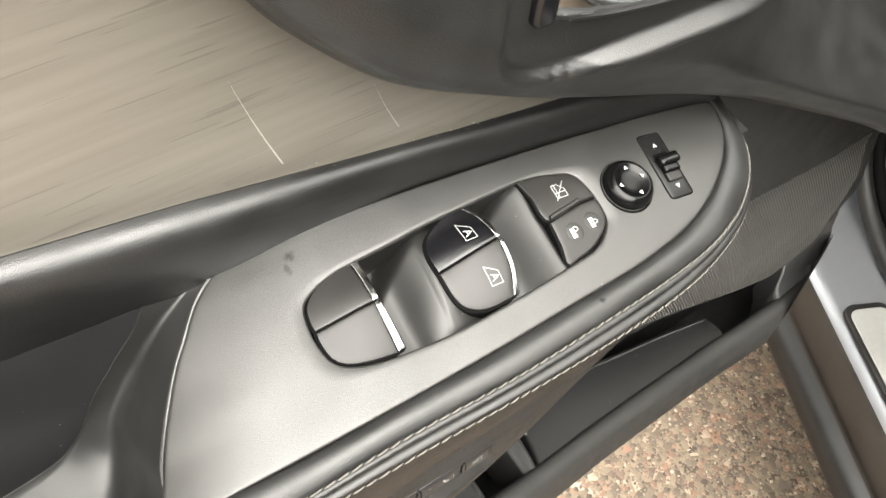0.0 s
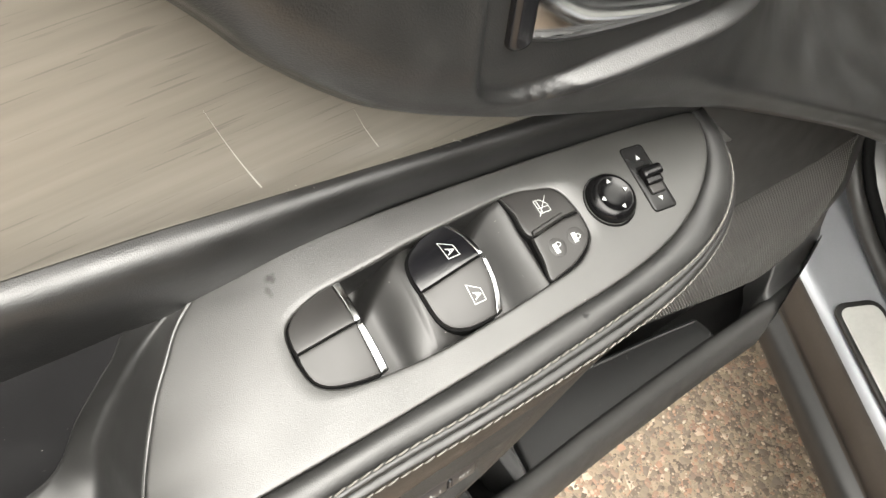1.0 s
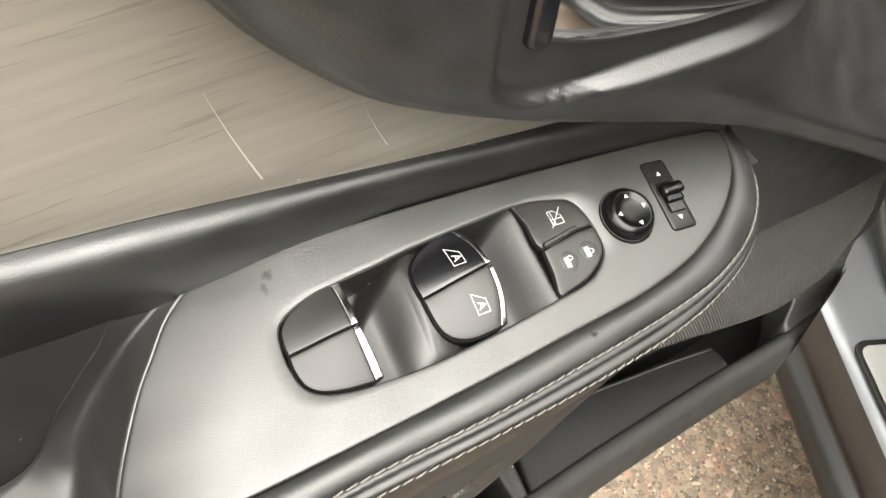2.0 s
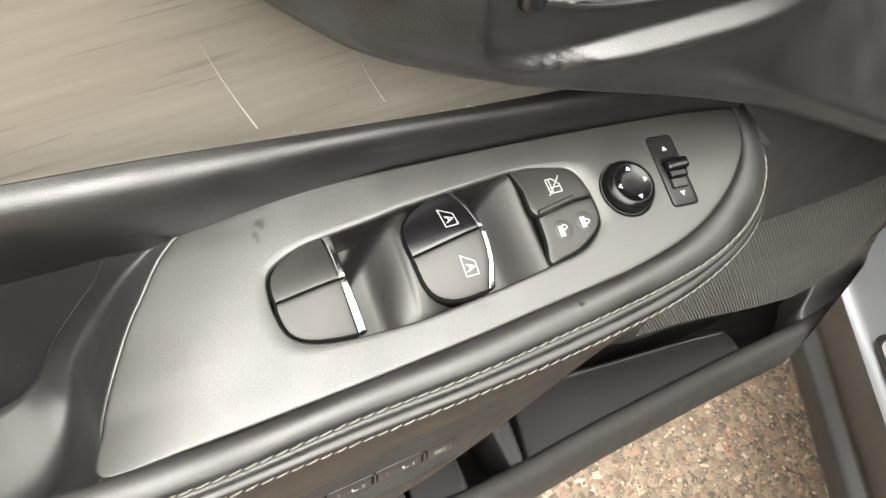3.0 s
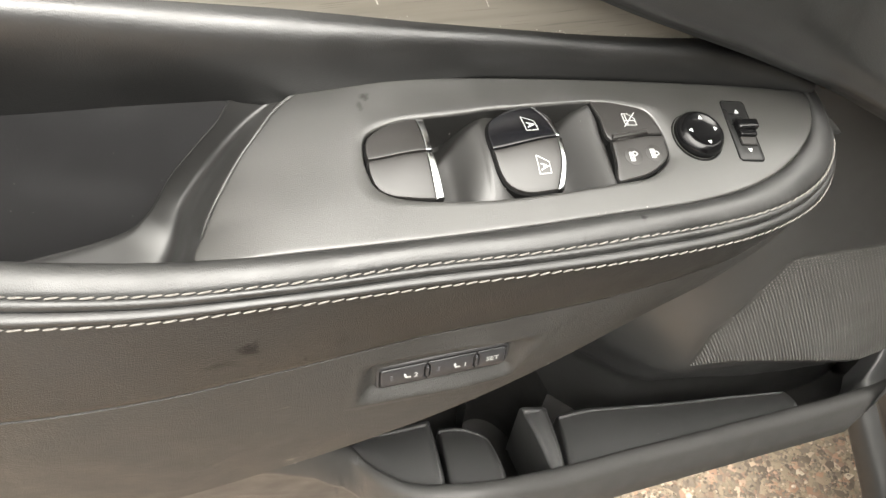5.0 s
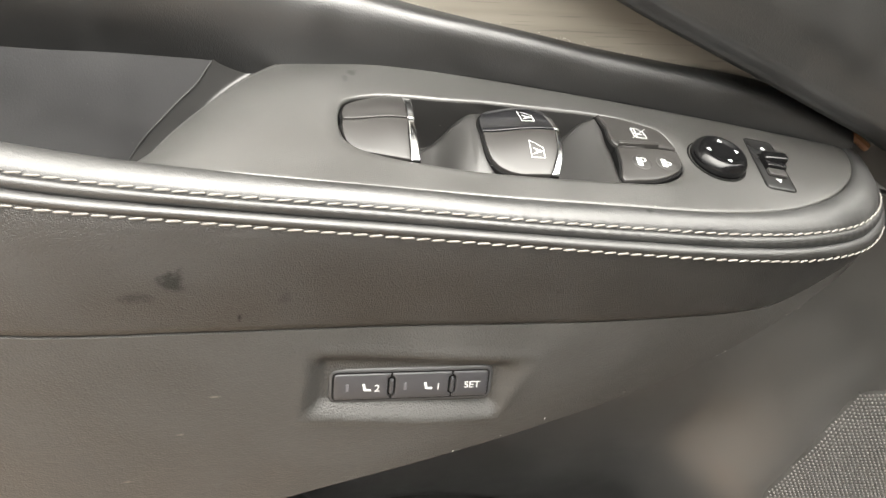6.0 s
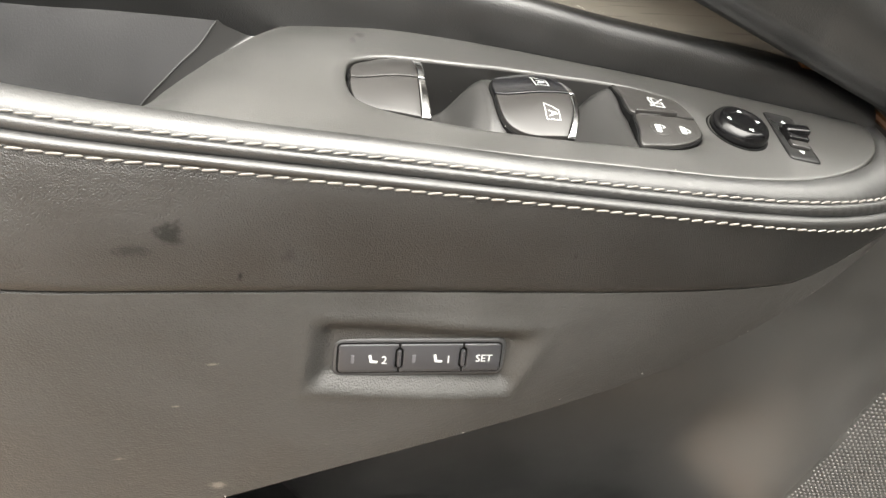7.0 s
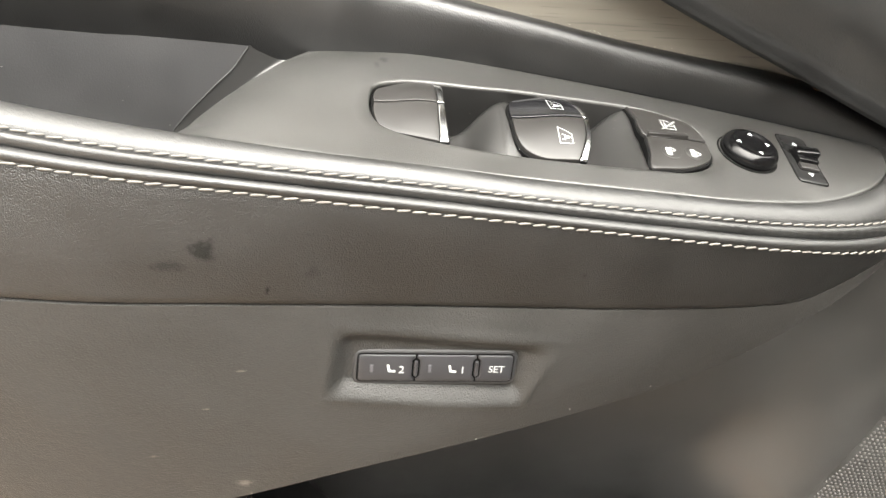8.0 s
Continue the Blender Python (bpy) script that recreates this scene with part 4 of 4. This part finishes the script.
def plate():
    n = 220
    rec, out = ccw(spline(REC, n, True)), ccw(spline(OUT, n, True))
    # turn the inner loop so that both start at their left ends
    li = min(range(n), key=lambda i: (rec[i] - Vector((-166, -18))).length)
    lo = min(range(n), key=lambda i: (out[i] - Vector((-213, -18))).length)
    rec, out = rec[li:] + rec[:li], out[lo:] + out[:lo]

    def w_at(p):
        rise = lerp(((-240, 0), (-195, 0), (-171, 1.2), (-152, 3.6), (-110, 4.4), (-60, 3.6), (-20, 2.8), (10, 1.4), (35, 0), (90, 0)), p.x)
        edge = lerp(((-60, -232.5), (-41, -229), (-31, -225), (-20.5, -219.8), (-9.5, -213.5), (-0.5, -207), (10.5, -199), (19, -189), (24, -180)), p.y)
        sag = lerp(((-60, 4), (-41, 9), (-20, 8.0), (0, 5.5), (19, 3.5)), p.y)
        return 0.4 + 0.4 * rise * max(0.0, (p.y + 20) / 41) ** 1.3 - sag * max(0.0, 1 - (p.x - edge) / 42) ** 2.2

    part("recess_wall", loft([[P(p.x, p.y, w) for p in rec] for w in (-28, -14, -6)] + [[P(p.x, p.y, -1.2 + w_at(p)) for p in rec]], True), SCOOP, switch_plate, "dark wall of the switch recess")
    rows = [[P(p.x, p.y, -1.2 + w_at(p)) for p in rec], [P(p.x, p.y, -0.35 + w_at(p)) for p in shrink(rec, -0.3)], [P(p.x, p.y, w_at(p)) for p in shrink(rec, -1.0)]]
    a, b = shrink(rec, -1.0), shrink(out, 1.6)
    for t in np.linspace(0.1, 1, 10):
        row = [p + (q - p) * t for p, q in zip(a, b)]
        rows.append([P(p.x, p.y, w_at(p)) for p in row])
    rows += [[P(p.x, p.y, w_at(p) - f) for p in shrink(out, e)] for e, f in ((1.2, 0.04), (0.8, 0.15), (0.45, 0.4), (0.2, 0.8), (0.0, 1.6))] + [[P(p.x, p.y, -9) for p in out]]
    part("plate", loft(rows, True), PLATE, switch_plate, "grey grained plate", angle=50)


plate()


def scoop_w(u):
    """Depth of the finger scoops along the switch row."""
    if u < -134:
        return -9.0
    if u < -112:
        return -13.0 + 12.4 * step(-128, -111, u)
    if u < -79:
        return -0.6 - 8.0 * step(-110, -84, u)
    if u < -54:
        return -12.5 + 12.5 * step(-74, -55, u)
    return -1.2 - 6 * step(-54, -48, u)


def scoop():
    rec = ccw(spline(REC, 400, True))
    rows = []
    for u in np.linspace(-165.5, -22.6, 150):
        hits = []
        for p, q in zip(rec, rec[1:] + rec[:1]):
            if (p.x - u) * (q.x - u) <= 0 and p.x != q.x:
                hits.append(p.y + (q.y - p.y) * (u - p.x) / (q.x - p.x))
        lo, hi = min(hits), max(hits)
        row = []
        for t in np.linspace(0, 1, 34):
            v = lo + (hi - lo) * t
            w = scoop_w(u) - math.sin(math.pi * t) * (u < -112 or -79 < u < -54)
            crest = lerp(((-134, -14), (-124, -5), (-114, 3), (-106, 9), (-104, 20), (-80, 20), (-79, -6), (-72, 3), (-62, 10), (-54, 12), (-52, 30)), u)
            if u < -79:
                w -= 3.6 * ((v + 12.5) / 20) ** 2 * step(-122, -111, u)
            row.append(P(u, v, w - 11.0 * step(-2, 10, v - crest) * (-134 < u < -54)))
        rows.append(row)
    part("finger_scoop", loft(rows), SCOOP, switch_plate, "dark satin finger recess between the switches", angle=60)


scoop()


def crown(u0, u1, vc, top, drop):
    """Height of a rocker: highest at its middle line and towards its pull edge."""
    return lambda u, v: top - drop * ((v - vc) / 20) ** 2 - 3.4 * (1 - step(u0, u1, u)) ** 1.5


def window_switch(label, left, split, right, chrome_in, top, icon, base, first_mat):
    sw = thing("window_switch", label, "window switch", base, group="window switches")
    vc = (split[0][1] + split[1][1]) / 2
    h = crown(split[0][0], split[1][0], vc, top, 3.6)
    up_side = [p for p in left if p[1] > split[0][1] + 1]
    low_side = [p for p in left if p[1] < split[0][1] - 1]
    ri_up = [p for p in chrome_in if p[1] > split[1][1] + 1]
    ri_low = [p for p in chrome_in if p[1] < split[1][1] - 1]
    s0, s1 = Vector(split[0]), Vector(split[1])
    gap = Vector((0, 0.22))

    def dense(pts):
        out = []
        for a, b in zip(pts, pts[1:] + pts[:1]):
            a, b = Vector(a), Vector(b)
            k = max(1, int((b - a).length / 1.2))
            out += [a + (b - a) * j / k for j in range(k)]
        return out

    def curve(pts):
        return [tuple(p) for p in spline(pts, 14)] if len(pts) > 2 else pts

    upper = curve(up_side + [tuple(s0 + gap)]) + curve([tuple(s1 + gap)] + ri_up[::-1])
    lower = curve([tuple(s0 - gap)] + low_side) + curve(ri_low[::-1] + [tuple(s1 - gap)])
    a = part("rocker", button(shrink(ccw(dense(upper)), 0.25), h, 9, 0.3, 6), first_mat, sw)
    b = part("rocker", button(shrink(ccw(dense(lower)), 0.25), h, 9, 0.3, 6), SATIN, sw)
    for loop in (upper, lower):
        part("gap", button(shrink(ccw(dense(loop)), -0.6), lambda u, v: h(u, v) - 1.5, 6, 0.1, 4), DARK, sw)
    for rk, sel in ((a, lambda p: p[1] > s1.y + 0.8), (b, lambda p: p[1] < s1.y - 0.8)):
        ins, outs = [p for p in chrome_in if sel(p)], [p for p in right if sel(p)]
        if sel((0, s1.y + 1)):
            ins, outs = ins + [(chrome_in_at(chrome_in, s1.y + 0.5), s1.y + 0.5)], outs + [(chrome_in_at(right, s1.y + 0.5), s1.y + 0.5)]
        else:
            ins, outs = [(chrome_in_at(chrome_in, s1.y - 0.5), s1.y - 0.5)] + ins, [(chrome_in_at(right, s1.y - 0.5), s1.y - 0.5)] + outs
        loop = curve(ins) + curve(outs)[::-1]
        part("chrome_strip", button(dense(loop), lambda u, v: h(u, v) - 0.1, 8, 0.7, 6), STRIP, rk, "bright chrome edge strip")
    for rk, (cu, cv) in zip((a, b), icon):
        on = lambda u, v: P(u, v, h(u, v) + 0.2)
        sh = [(cu + x, cv + y) for x, y in ((-2.4, -4.2), (2.8, -4.2), (2.4, 0.8), (-2.9, 4.3))]
        bm = ribbon(sh, 0.32, on, True)
        letters("A", 5.0, on, cu, cv - 1.1, -90, bm)
        part("icon", bm, WHITE, rk, "white window outline with letter A", smooth=False)
    return sw


def chrome_in_at(pts, v):
    p = sorted(pts, key=lambda q: q[1])
    return float(np.interp(v, [q[1] for q in p], [q[0] for q in p]))


window_switch("dark grey rear window switch pair with chrome edge", ((-141, 3.6), (-149, 2.4), (-158.5, -2.0), (-163.8, -7), (-165.2, -14), (-165, -22), (-163, -29.3), (-157.5, -33.6), (-148, -36), (-140, -36.7)), ((-164.8, -17.6), (-140.2, -15.6)), ((-137.5, 3.0), (-137.4, -6), (-137.6, -15.5), (-136.6, -26), (-135.6, -36.2)), ((-141, 3.6), (-140.5, -6), (-140.4, -15.6), (-140, -26), (-139.2, -36.6)), 3.6, (), P(-150, -16, -9), SATIN)
window_switch("front window switch pair, gloss black over satin grey", ((-86, 9.2), (-95, 8.3), (-102.8, 4.9), (-108.3, 0), (-110.3, -7), (-110, -15), (-108.4, -25), (-104.6, -31.3), (-96.5, -34.8), (-85, -34.6)), ((-109.8, -14.2), (-79.8, -10)), ((-83.8, 8.9), (-79.6, 1.4), (-77.5, -10.7), (-78.2, -23), (-80.8, -34)), ((-86, 9), (-82.2, 1.5), (-79.8, -10), (-80.6, -22.4), (-84, -34.2)), 5.2, ((-90.6, -2.0), (-89.3, -23.4)), P(-95, -12, -9), GLOSS)


def lock_switch():
    sw = thing("lock_switch", "dark grey lock and window lockout switch", "lock switch", P(-40, -10, -7))
    h = lambda u, v: 1.2 + 1.2 * (1 - ((v + 9) / 22) ** 2)
    up = spline([(-55, 11.6), (-46, 11.9), (-37, 10), (-27.2, 6.2), (-23.6, -4), (-23.4, -7)], 26) + spline([(-31.6, -7.0), (-51.3, -10.2), (-53, 2.4)], 26)
    lo = spline([(-51.4, -11.4), (-52, -21.8), (-53.4, -31), (-47, -30.4), (-37, -28), (-27.6, -22.6), (-23.6, -17), (-23.3, -8.2)], 44) + spline([(-31.6, -8.2), (-42, -9.7)], 8)
    a = part("button", button([Vector(p) for p in up], h, 8, 0.6, 7), SATIN, sw)
    b = part("button", button([Vector(p) for p in lo], h, 8, 0.6, 7), SATIN, sw)
    for loop in (up, lo):
        part("gap", button(shrink(ccw([Vector(p) for p in loop]), -0.8), lambda u, v: h(u, v) - 1.1, 6, 0.1, 4), DARK, sw)
    bm = button([Vector(p) for p in ((-51, -10.6), (-31.8, -7.4), (-31.6, -5.6), (-33, -5.4), (-50.6, -8.4))], lambda u, v: h(u, v) + 1.5, 3, 0.6, 4)
    part("ridge", bm, SATIN, a, "raised finger ridge")
    on = lambda u, v: P(u, v, h(u, v) + 0.14)
    disc = lambda cx, cy, r: [Vector((cx + r * math.cos(k * math.tau / 24), cy + r * math.sin(k * math.tau / 24))) for k in range(24)]
    bm = ribbon([(-41.2, 4.4), (-41.2, -2.2), (-35.4, -2.2), (-35.4, 1.4), (-38.2, 4.4)], 0.36, on, True)
    for pts in (((-42.2, -3.2), (-34.2, 5.2)), ((-41.2, 0.4), (-35.4, 0.4)), ((-39.8, 4.4), (-39.8, -2.2))):
        ribbon(pts, 0.36, on, False, bm)
    part("icon_disc", button(disc(-38, 1.5, 4.4), lambda u, v: h(u, v) + 0.08, 1, 0.1, 2), SATIN, a)
    part("icon", bm, WHITE, a, "crossed-out window symbol", smooth=False)
    for cx, cy, shut in ((-42.5, -18.5, False), (-31.1, -17.0, True)):
        part("icon_disc", button(disc(cx, cy - 0.6, 4.4), lambda u, v: h(u, v) + 0.12, 1, 0.1, 2), SATIN, b)
        proud = lambda u, v: P(u, v, h(u, v) + 0.28)
        bm = ribbon([(cx - 1.1, cy + 0.4), (cx - 1.1, cy - 2.4)], 2.3, proud)
        dv = 0.0 if shut else 1.5
        arc = [(cx + 0.1 + 1.9 * math.sin(radians(k)), cy - 1.0 + dv + 1.05 * math.cos(radians(k))) for k in range(0, 181, 20)]
        ribbon(arc, 0.4, proud, False, bm)
        part("keyhole", button(disc(cx - 1.1, cy - 1.0, 0.4), lambda u, v: h(u, v) + 0.34, 0.2, 0.02, 2), DARK, b)
        part("icon", bm, WHITE, b, "white closed padlock symbol" if shut else "white open padlock symbol", smooth=False)


lock_switch()


def turned(cu, cv, prof, n=56, bm=None):
    """A turned part on the plate: radius and height pairs."""
    rows = [[P(cu + r * math.cos(k * math.tau / n), cv + r * math.sin(k * math.tau / n), w + 0.5) for k in range(n)] for r, w in prof]
    return loft(rows, True, bm)


def mirror_knob():
    cu, cv = -3.2, -7.8
    kn = thing("mirror_control", "round black mirror adjustment knob with white arrows", "mirror control", P(cu, cv, 0))
    part("base_ring", turned(cu, cv, ((13.6, -1), (13.6, 0.25), (13.2, 0.4), (12.8, 0.3), (12.5, 0.0), (12.2, -0.5))), DARK, kn)
    cap = part("cap", turned(cu + 0.3, cv + 0.2, ((12.4, 0), (12.6, 2.2), (12.2, 3.6), (11.2, 5.0), (10.2, 5.7), (9.3, 6.0), (8.6, 5.9), (7.6, 5.3), (5, 4.9), (2, 4.8), (0.01, 4.8))), KNOB, kn)
    for au, av in ((-2.5, -0.6), (4.5, -7.1), (-2.2, -14.1), (-9.0, -8.0)):
        d = Vector((au - cu, av - cv))
        bm = bmesh.new()
        c = Vector((cu + 0.3, cv + 0.2)) + d.normalized() * 7.0
        k = d.normalized()
        s = Vector((-k.y, k.x))
        bm.faces.new([bm.verts.new(P(q.x, q.y, 6.12)) for q in (c + k * 1.2, c - k * 0.9 + s * 1.25, c - k * 0.9 - s * 1.25)])
        part("arrow", bm, WHITE, cap, smooth=False)


mirror_knob()


def fold_slider():
    sl = thing("mirror_slider", "black mirror selector slider with white arrows", "mirror control", P(25, -4, 0))

    def place(a, b, w):
        c, s = math.cos(radians(-3)), math.sin(radians(-3))
        return P(24.8 + c * a - s * b, -4.4 + s * a + c * b, w + 0.1)

    part("gap", button(rounded(-7.7, -18.0, 6.9, 18.0, 2.4), lambda a, b: 0.62, 1, 0.1, 3, place), DARK, sl)
    part("bezel", button(rounded(-7.2, -17.5, 6.4, 17.5, 2.0), lambda a, b: 0.9, 3, 0.6, 4, place), BEZEL, sl)
    part("slot", button(rounded(-4.4, -9.4, 4.8, 6.4, 0.8), lambda a, b: 1.0, 1, 0.1, 3, place), DARK, sl)
    k = part("thumb", button(rounded(-4.6, -1.2, 6.6, 4.6, 1.4), lambda a, b: 5.2 - 0.06 * (b - 1.5) ** 2 + 0.1 * a, 5, 1.0, 5, place), KNOB, sl, "black sliding thumb")
    part("thumb_step", button(rounded(-4.0, -4.4, 5.6, -0.8, 0.8), lambda a, b: 3.4, 3, 0.6, 4, place), KNOB, k)
    part("tab", button(rounded(-4.0, -9.0, 4.6, -4.6, 0.8), lambda a, b: 2.2, 2, 0.4, 4, place), SATIN, sl)
    for b in (11.2, -12.0):
        bm = bmesh.new()
        s = 1 if b > 0 else -1
        bm.faces.new([bm.verts.new(place(x, b + y * s, 1.06)) for x, y in ((0, 1.3), (-1.4, -1.1), (1.4, -1.1))])
        part("arrow", bm, WHITE, sl, smooth=False)


fold_slider()

# ---- seat memory switch on the armrest's side ----
# its frame: from corner to corner of the strip
MO = P(-126.0, -82.6, -73.1)
MX = Vector((0.9985, 0.054, -0.043)).normalized()
MZ = Vector((-0.03, 0.13, 0.99))
MZ = (MZ - MX * MZ.dot(MX)).normalized()
MY = MX.cross(MZ)


def Q(a, b, w=0.0):
    return MO + (MX * a + MZ * b + MY * w) * 0.001


memory = thing("memory_switch", "black seat memory switch strip with SET button", "memory switch", Q(0, 0, -4))
bm = button(rounded(-32.6, -7.9, 32.6, 7.9, 3.8, 8), lambda a, b: 1.3, 9, 1.2, 6, Q)
part("frame", bm, FRAME, memory)
part("recess", button(rounded(-31.1, -6.3, 31.1, 6.3, 2.0), lambda a, b: 1.36, 2, 0.05, 3, Q), DARK, memory)


def key_loop(x0, x1, left, right):
    """A key's outline, notched where a rib stands between two keys."""
    out = []
    r, h, n, k = 1.4, 5.75, 1.45, 3.9
    for cx, cy, a, notch in ((x1 - r, h - r, 0, right), (x0 + r, h - r, 90, left), (x0 + r, r - h, 180, left), (x1 - r, r - h, 270, right)):
        q = 0.35 if notch else r
        px, py = (x1 - q if cx == x1 - r else x0 + q), (h - q if cy > 0 else q - h)
        out += [Vector((px + q * math.cos(radians(a + 22.5 * i)), py + q * math.sin(radians(a + 22.5 * i)))) for i in range(5)]
        if left and a == 90:
            out += [Vector((x0, k + 0.7)), Vector((x0 + n - 0.3, k - 0.4)), Vector((x0 + n - 0.3, 0.4 - k)), Vector((x0, -k - 0.7))]
        if right and a == 270:
            out += [Vector((x1, -k - 0.7)), Vector((x1 - n + 0.3, 0.4 - k)), Vector((x1 - n + 0.3, k - 0.4)), Vector((x1, k + 0.7))]
    return out


for x0, x1, text, glyph in ((-30.4, -8.6, "2", True), (-7.8, 15.5, "1", True), (16.3, 30.4, "SET", False)):
    key = part("button", button(key_loop(x0, x1, x0 > -30, x1 < 30), lambda a, b: 2.4 - 0.014 * b * b, 5, 0.35, 6, Q), KEYCAP, memory)
    on = lambda a, b: Q(a, b, 2.58 - 0.014 * b * b)
    if glyph:
        bm = letters(text, 4.5, on, x1 - 5.2, -0.5)
        seat = x1 - 9.4
        ribbon([(seat - 1.1, 1.4), (seat - 0.55, -0.9), (seat + 1.4, -1.1)], 0.95, on, False, bm)
        part("indicator", button(rounded(x0 + 4.4, -1.7, x0 + 5.6, 1.7, 0.3), lambda a, b: 2.45, 0.6, 0.1, 2, Q), DIM, key)
    else:
        bm = letters(text, 4.2, on, (x0 + x1) / 2 + 0.6, -0.1)
    part("print", bm, WHITE, key, "white printed mark", smooth=False)
for x in (-8.2, 15.9):
    part("rib", button(rounded(x - 0.72, -3.3, x + 0.72, 3.3, 0.7), lambda a, b: 2.7, 4, 0.3, 3, Q), KEYCAP, memory)


# ---- door handle ----
def door_handle():
    dh = thing("door_handle", "chrome inner door release handle in its recess", "door handle", Vector((0.23, 0.225, 1.0)))
    rows = []
    for t in np.linspace(0, 1, 40):
        x = 0.1855 + 0.170 * t
        zb = lerp(((0.1855, 1.0255), (0.190, 1.0225), (0.2007, 1.0178), (0.214, 1.0140), (0.227, 1.0118), (0.238, 1.0103), (0.251, 1.0088), (0.29, 1.008), (0.356, 1.012)), x)
        tall = 0.054 * math.sin(min(1, 0.5 + t * 3) * math.pi / 2) * (1 - 0.35 * t * t)
        out = 0.013 * math.sin(min(1, 0.45 + t * 4) * math.pi / 2)
        sec = []
        for k in range(32):
            a = k * math.tau / 32
            c, d = math.cos(a), math.sin(a)
            y = 0.2095 - (out * abs(c) ** 0.9 if c > 0 else -0.006 * abs(c))
            sec.append(Vector((x + 0.004 * d * (1 - t), y, zb + tall * (0.5 + 0.5 * d))))
        rows.append(sec)
    bm = loft(rows, True)
    fan(bm, rows[0]), fan(bm, rows[-1])
    part("lever", bm, CHROME, dh, "polished chrome lever")
    part("pivot_block", button(rounded(0.1785, 1.0240, 0.1880, 1.085, 0.004), lambda x, z: -0.2000 - 0.08 * (0.1905 - x), 0.02, 0.0025, 4, lambda x, z, w: Vector((x, -w, z))), GLOSS, dh, "black pivot end")
    # thin black tube drawn as the shade along the lever's lower edge
    shade = [Vector((x, 0.2085, lerp(((0.1775, 1.024), (0.1855, 1.0225), (0.2007, 1.0165), (0.214, 1.0127), (0.23, 1.0105)), x))) for x in np.linspace(0.179, 0.228, 20)]
    part("lever_shade", tube(shade, 0.0012, 8), RUBBER, dh, "thin black line standing in for shade under the lever")

door_handle()


# ---- dust and grit ----
def dust():
    rnd = random.Random(11)
    spots = []
    for c in along(CROWN, 300)[90:250]:
        if rnd.random() < 0.22:
            spots.append((P(c.x, c.y + rnd.uniform(-1.5, 1.0), c.z + 0.9), 0.35))
    for c in along(INNER, 300)[100:270]:
        if rnd.random() < 0.07:
            spots.append((P(c.x, c.y + 1.2, c.z + 0.6), 0.3))
    low = along(LOW, 300)
    for c in low[70:240]:
        if rnd.random() < 0.08:
            spots.append((P(c.x, c.y - 0.6, c.z + rnd.uniform(0, 6)), 0.35))
    for _ in range(26):
        u = rnd.uniform(-128, -60)
        spots.append((P(u, rnd.uniform(-33, 6), scoop_w(u) + 0.3), 0.16))
    for _ in range(26):
        x, t = rnd.uniform(0.09, 0.48), rnd.uniform(0.1, 0.8)
        ly, lz = lip_at(x)
        if not 0.186 < x < 0.242:
            spots.append((Vector((x + 0.03 * t, ly + (0.23 - ly) * t, lz - 0.006 + (0.545 - lz) * t)), 0.45))
    for _ in range(14):
        u, w = rnd.uniform(-330, -236), rnd.uniform(-60, -14)
        spots.append((P(*insert_at(u, w)) - AX_V * 0.0006, 0.26))
    bm = bmesh.new()
    for p, r in spots:
        r *= 0.001 * rnd.uniform(0.5, 1.4)
        v = [bm.verts.new(p + Vector((rnd.uniform(-1, 1), rnd.uniform(-1, 1), rnd.uniform(-0.6, 1))) * r) for _ in range(5)]
        for a, b, c in ((0, 1, 2), (0, 2, 3), (0, 3, 1), (1, 2, 4), (2, 3, 4), (3, 1, 4)):
            bm.faces.new((v[a], v[b], v[c]))
    ob = part("dust_specks", bm, GLINT_DUST, None, smooth=False)
    tagged(ob, "tiny pale dust specks lying on the trim", "dust", kind="stuff")


dust()
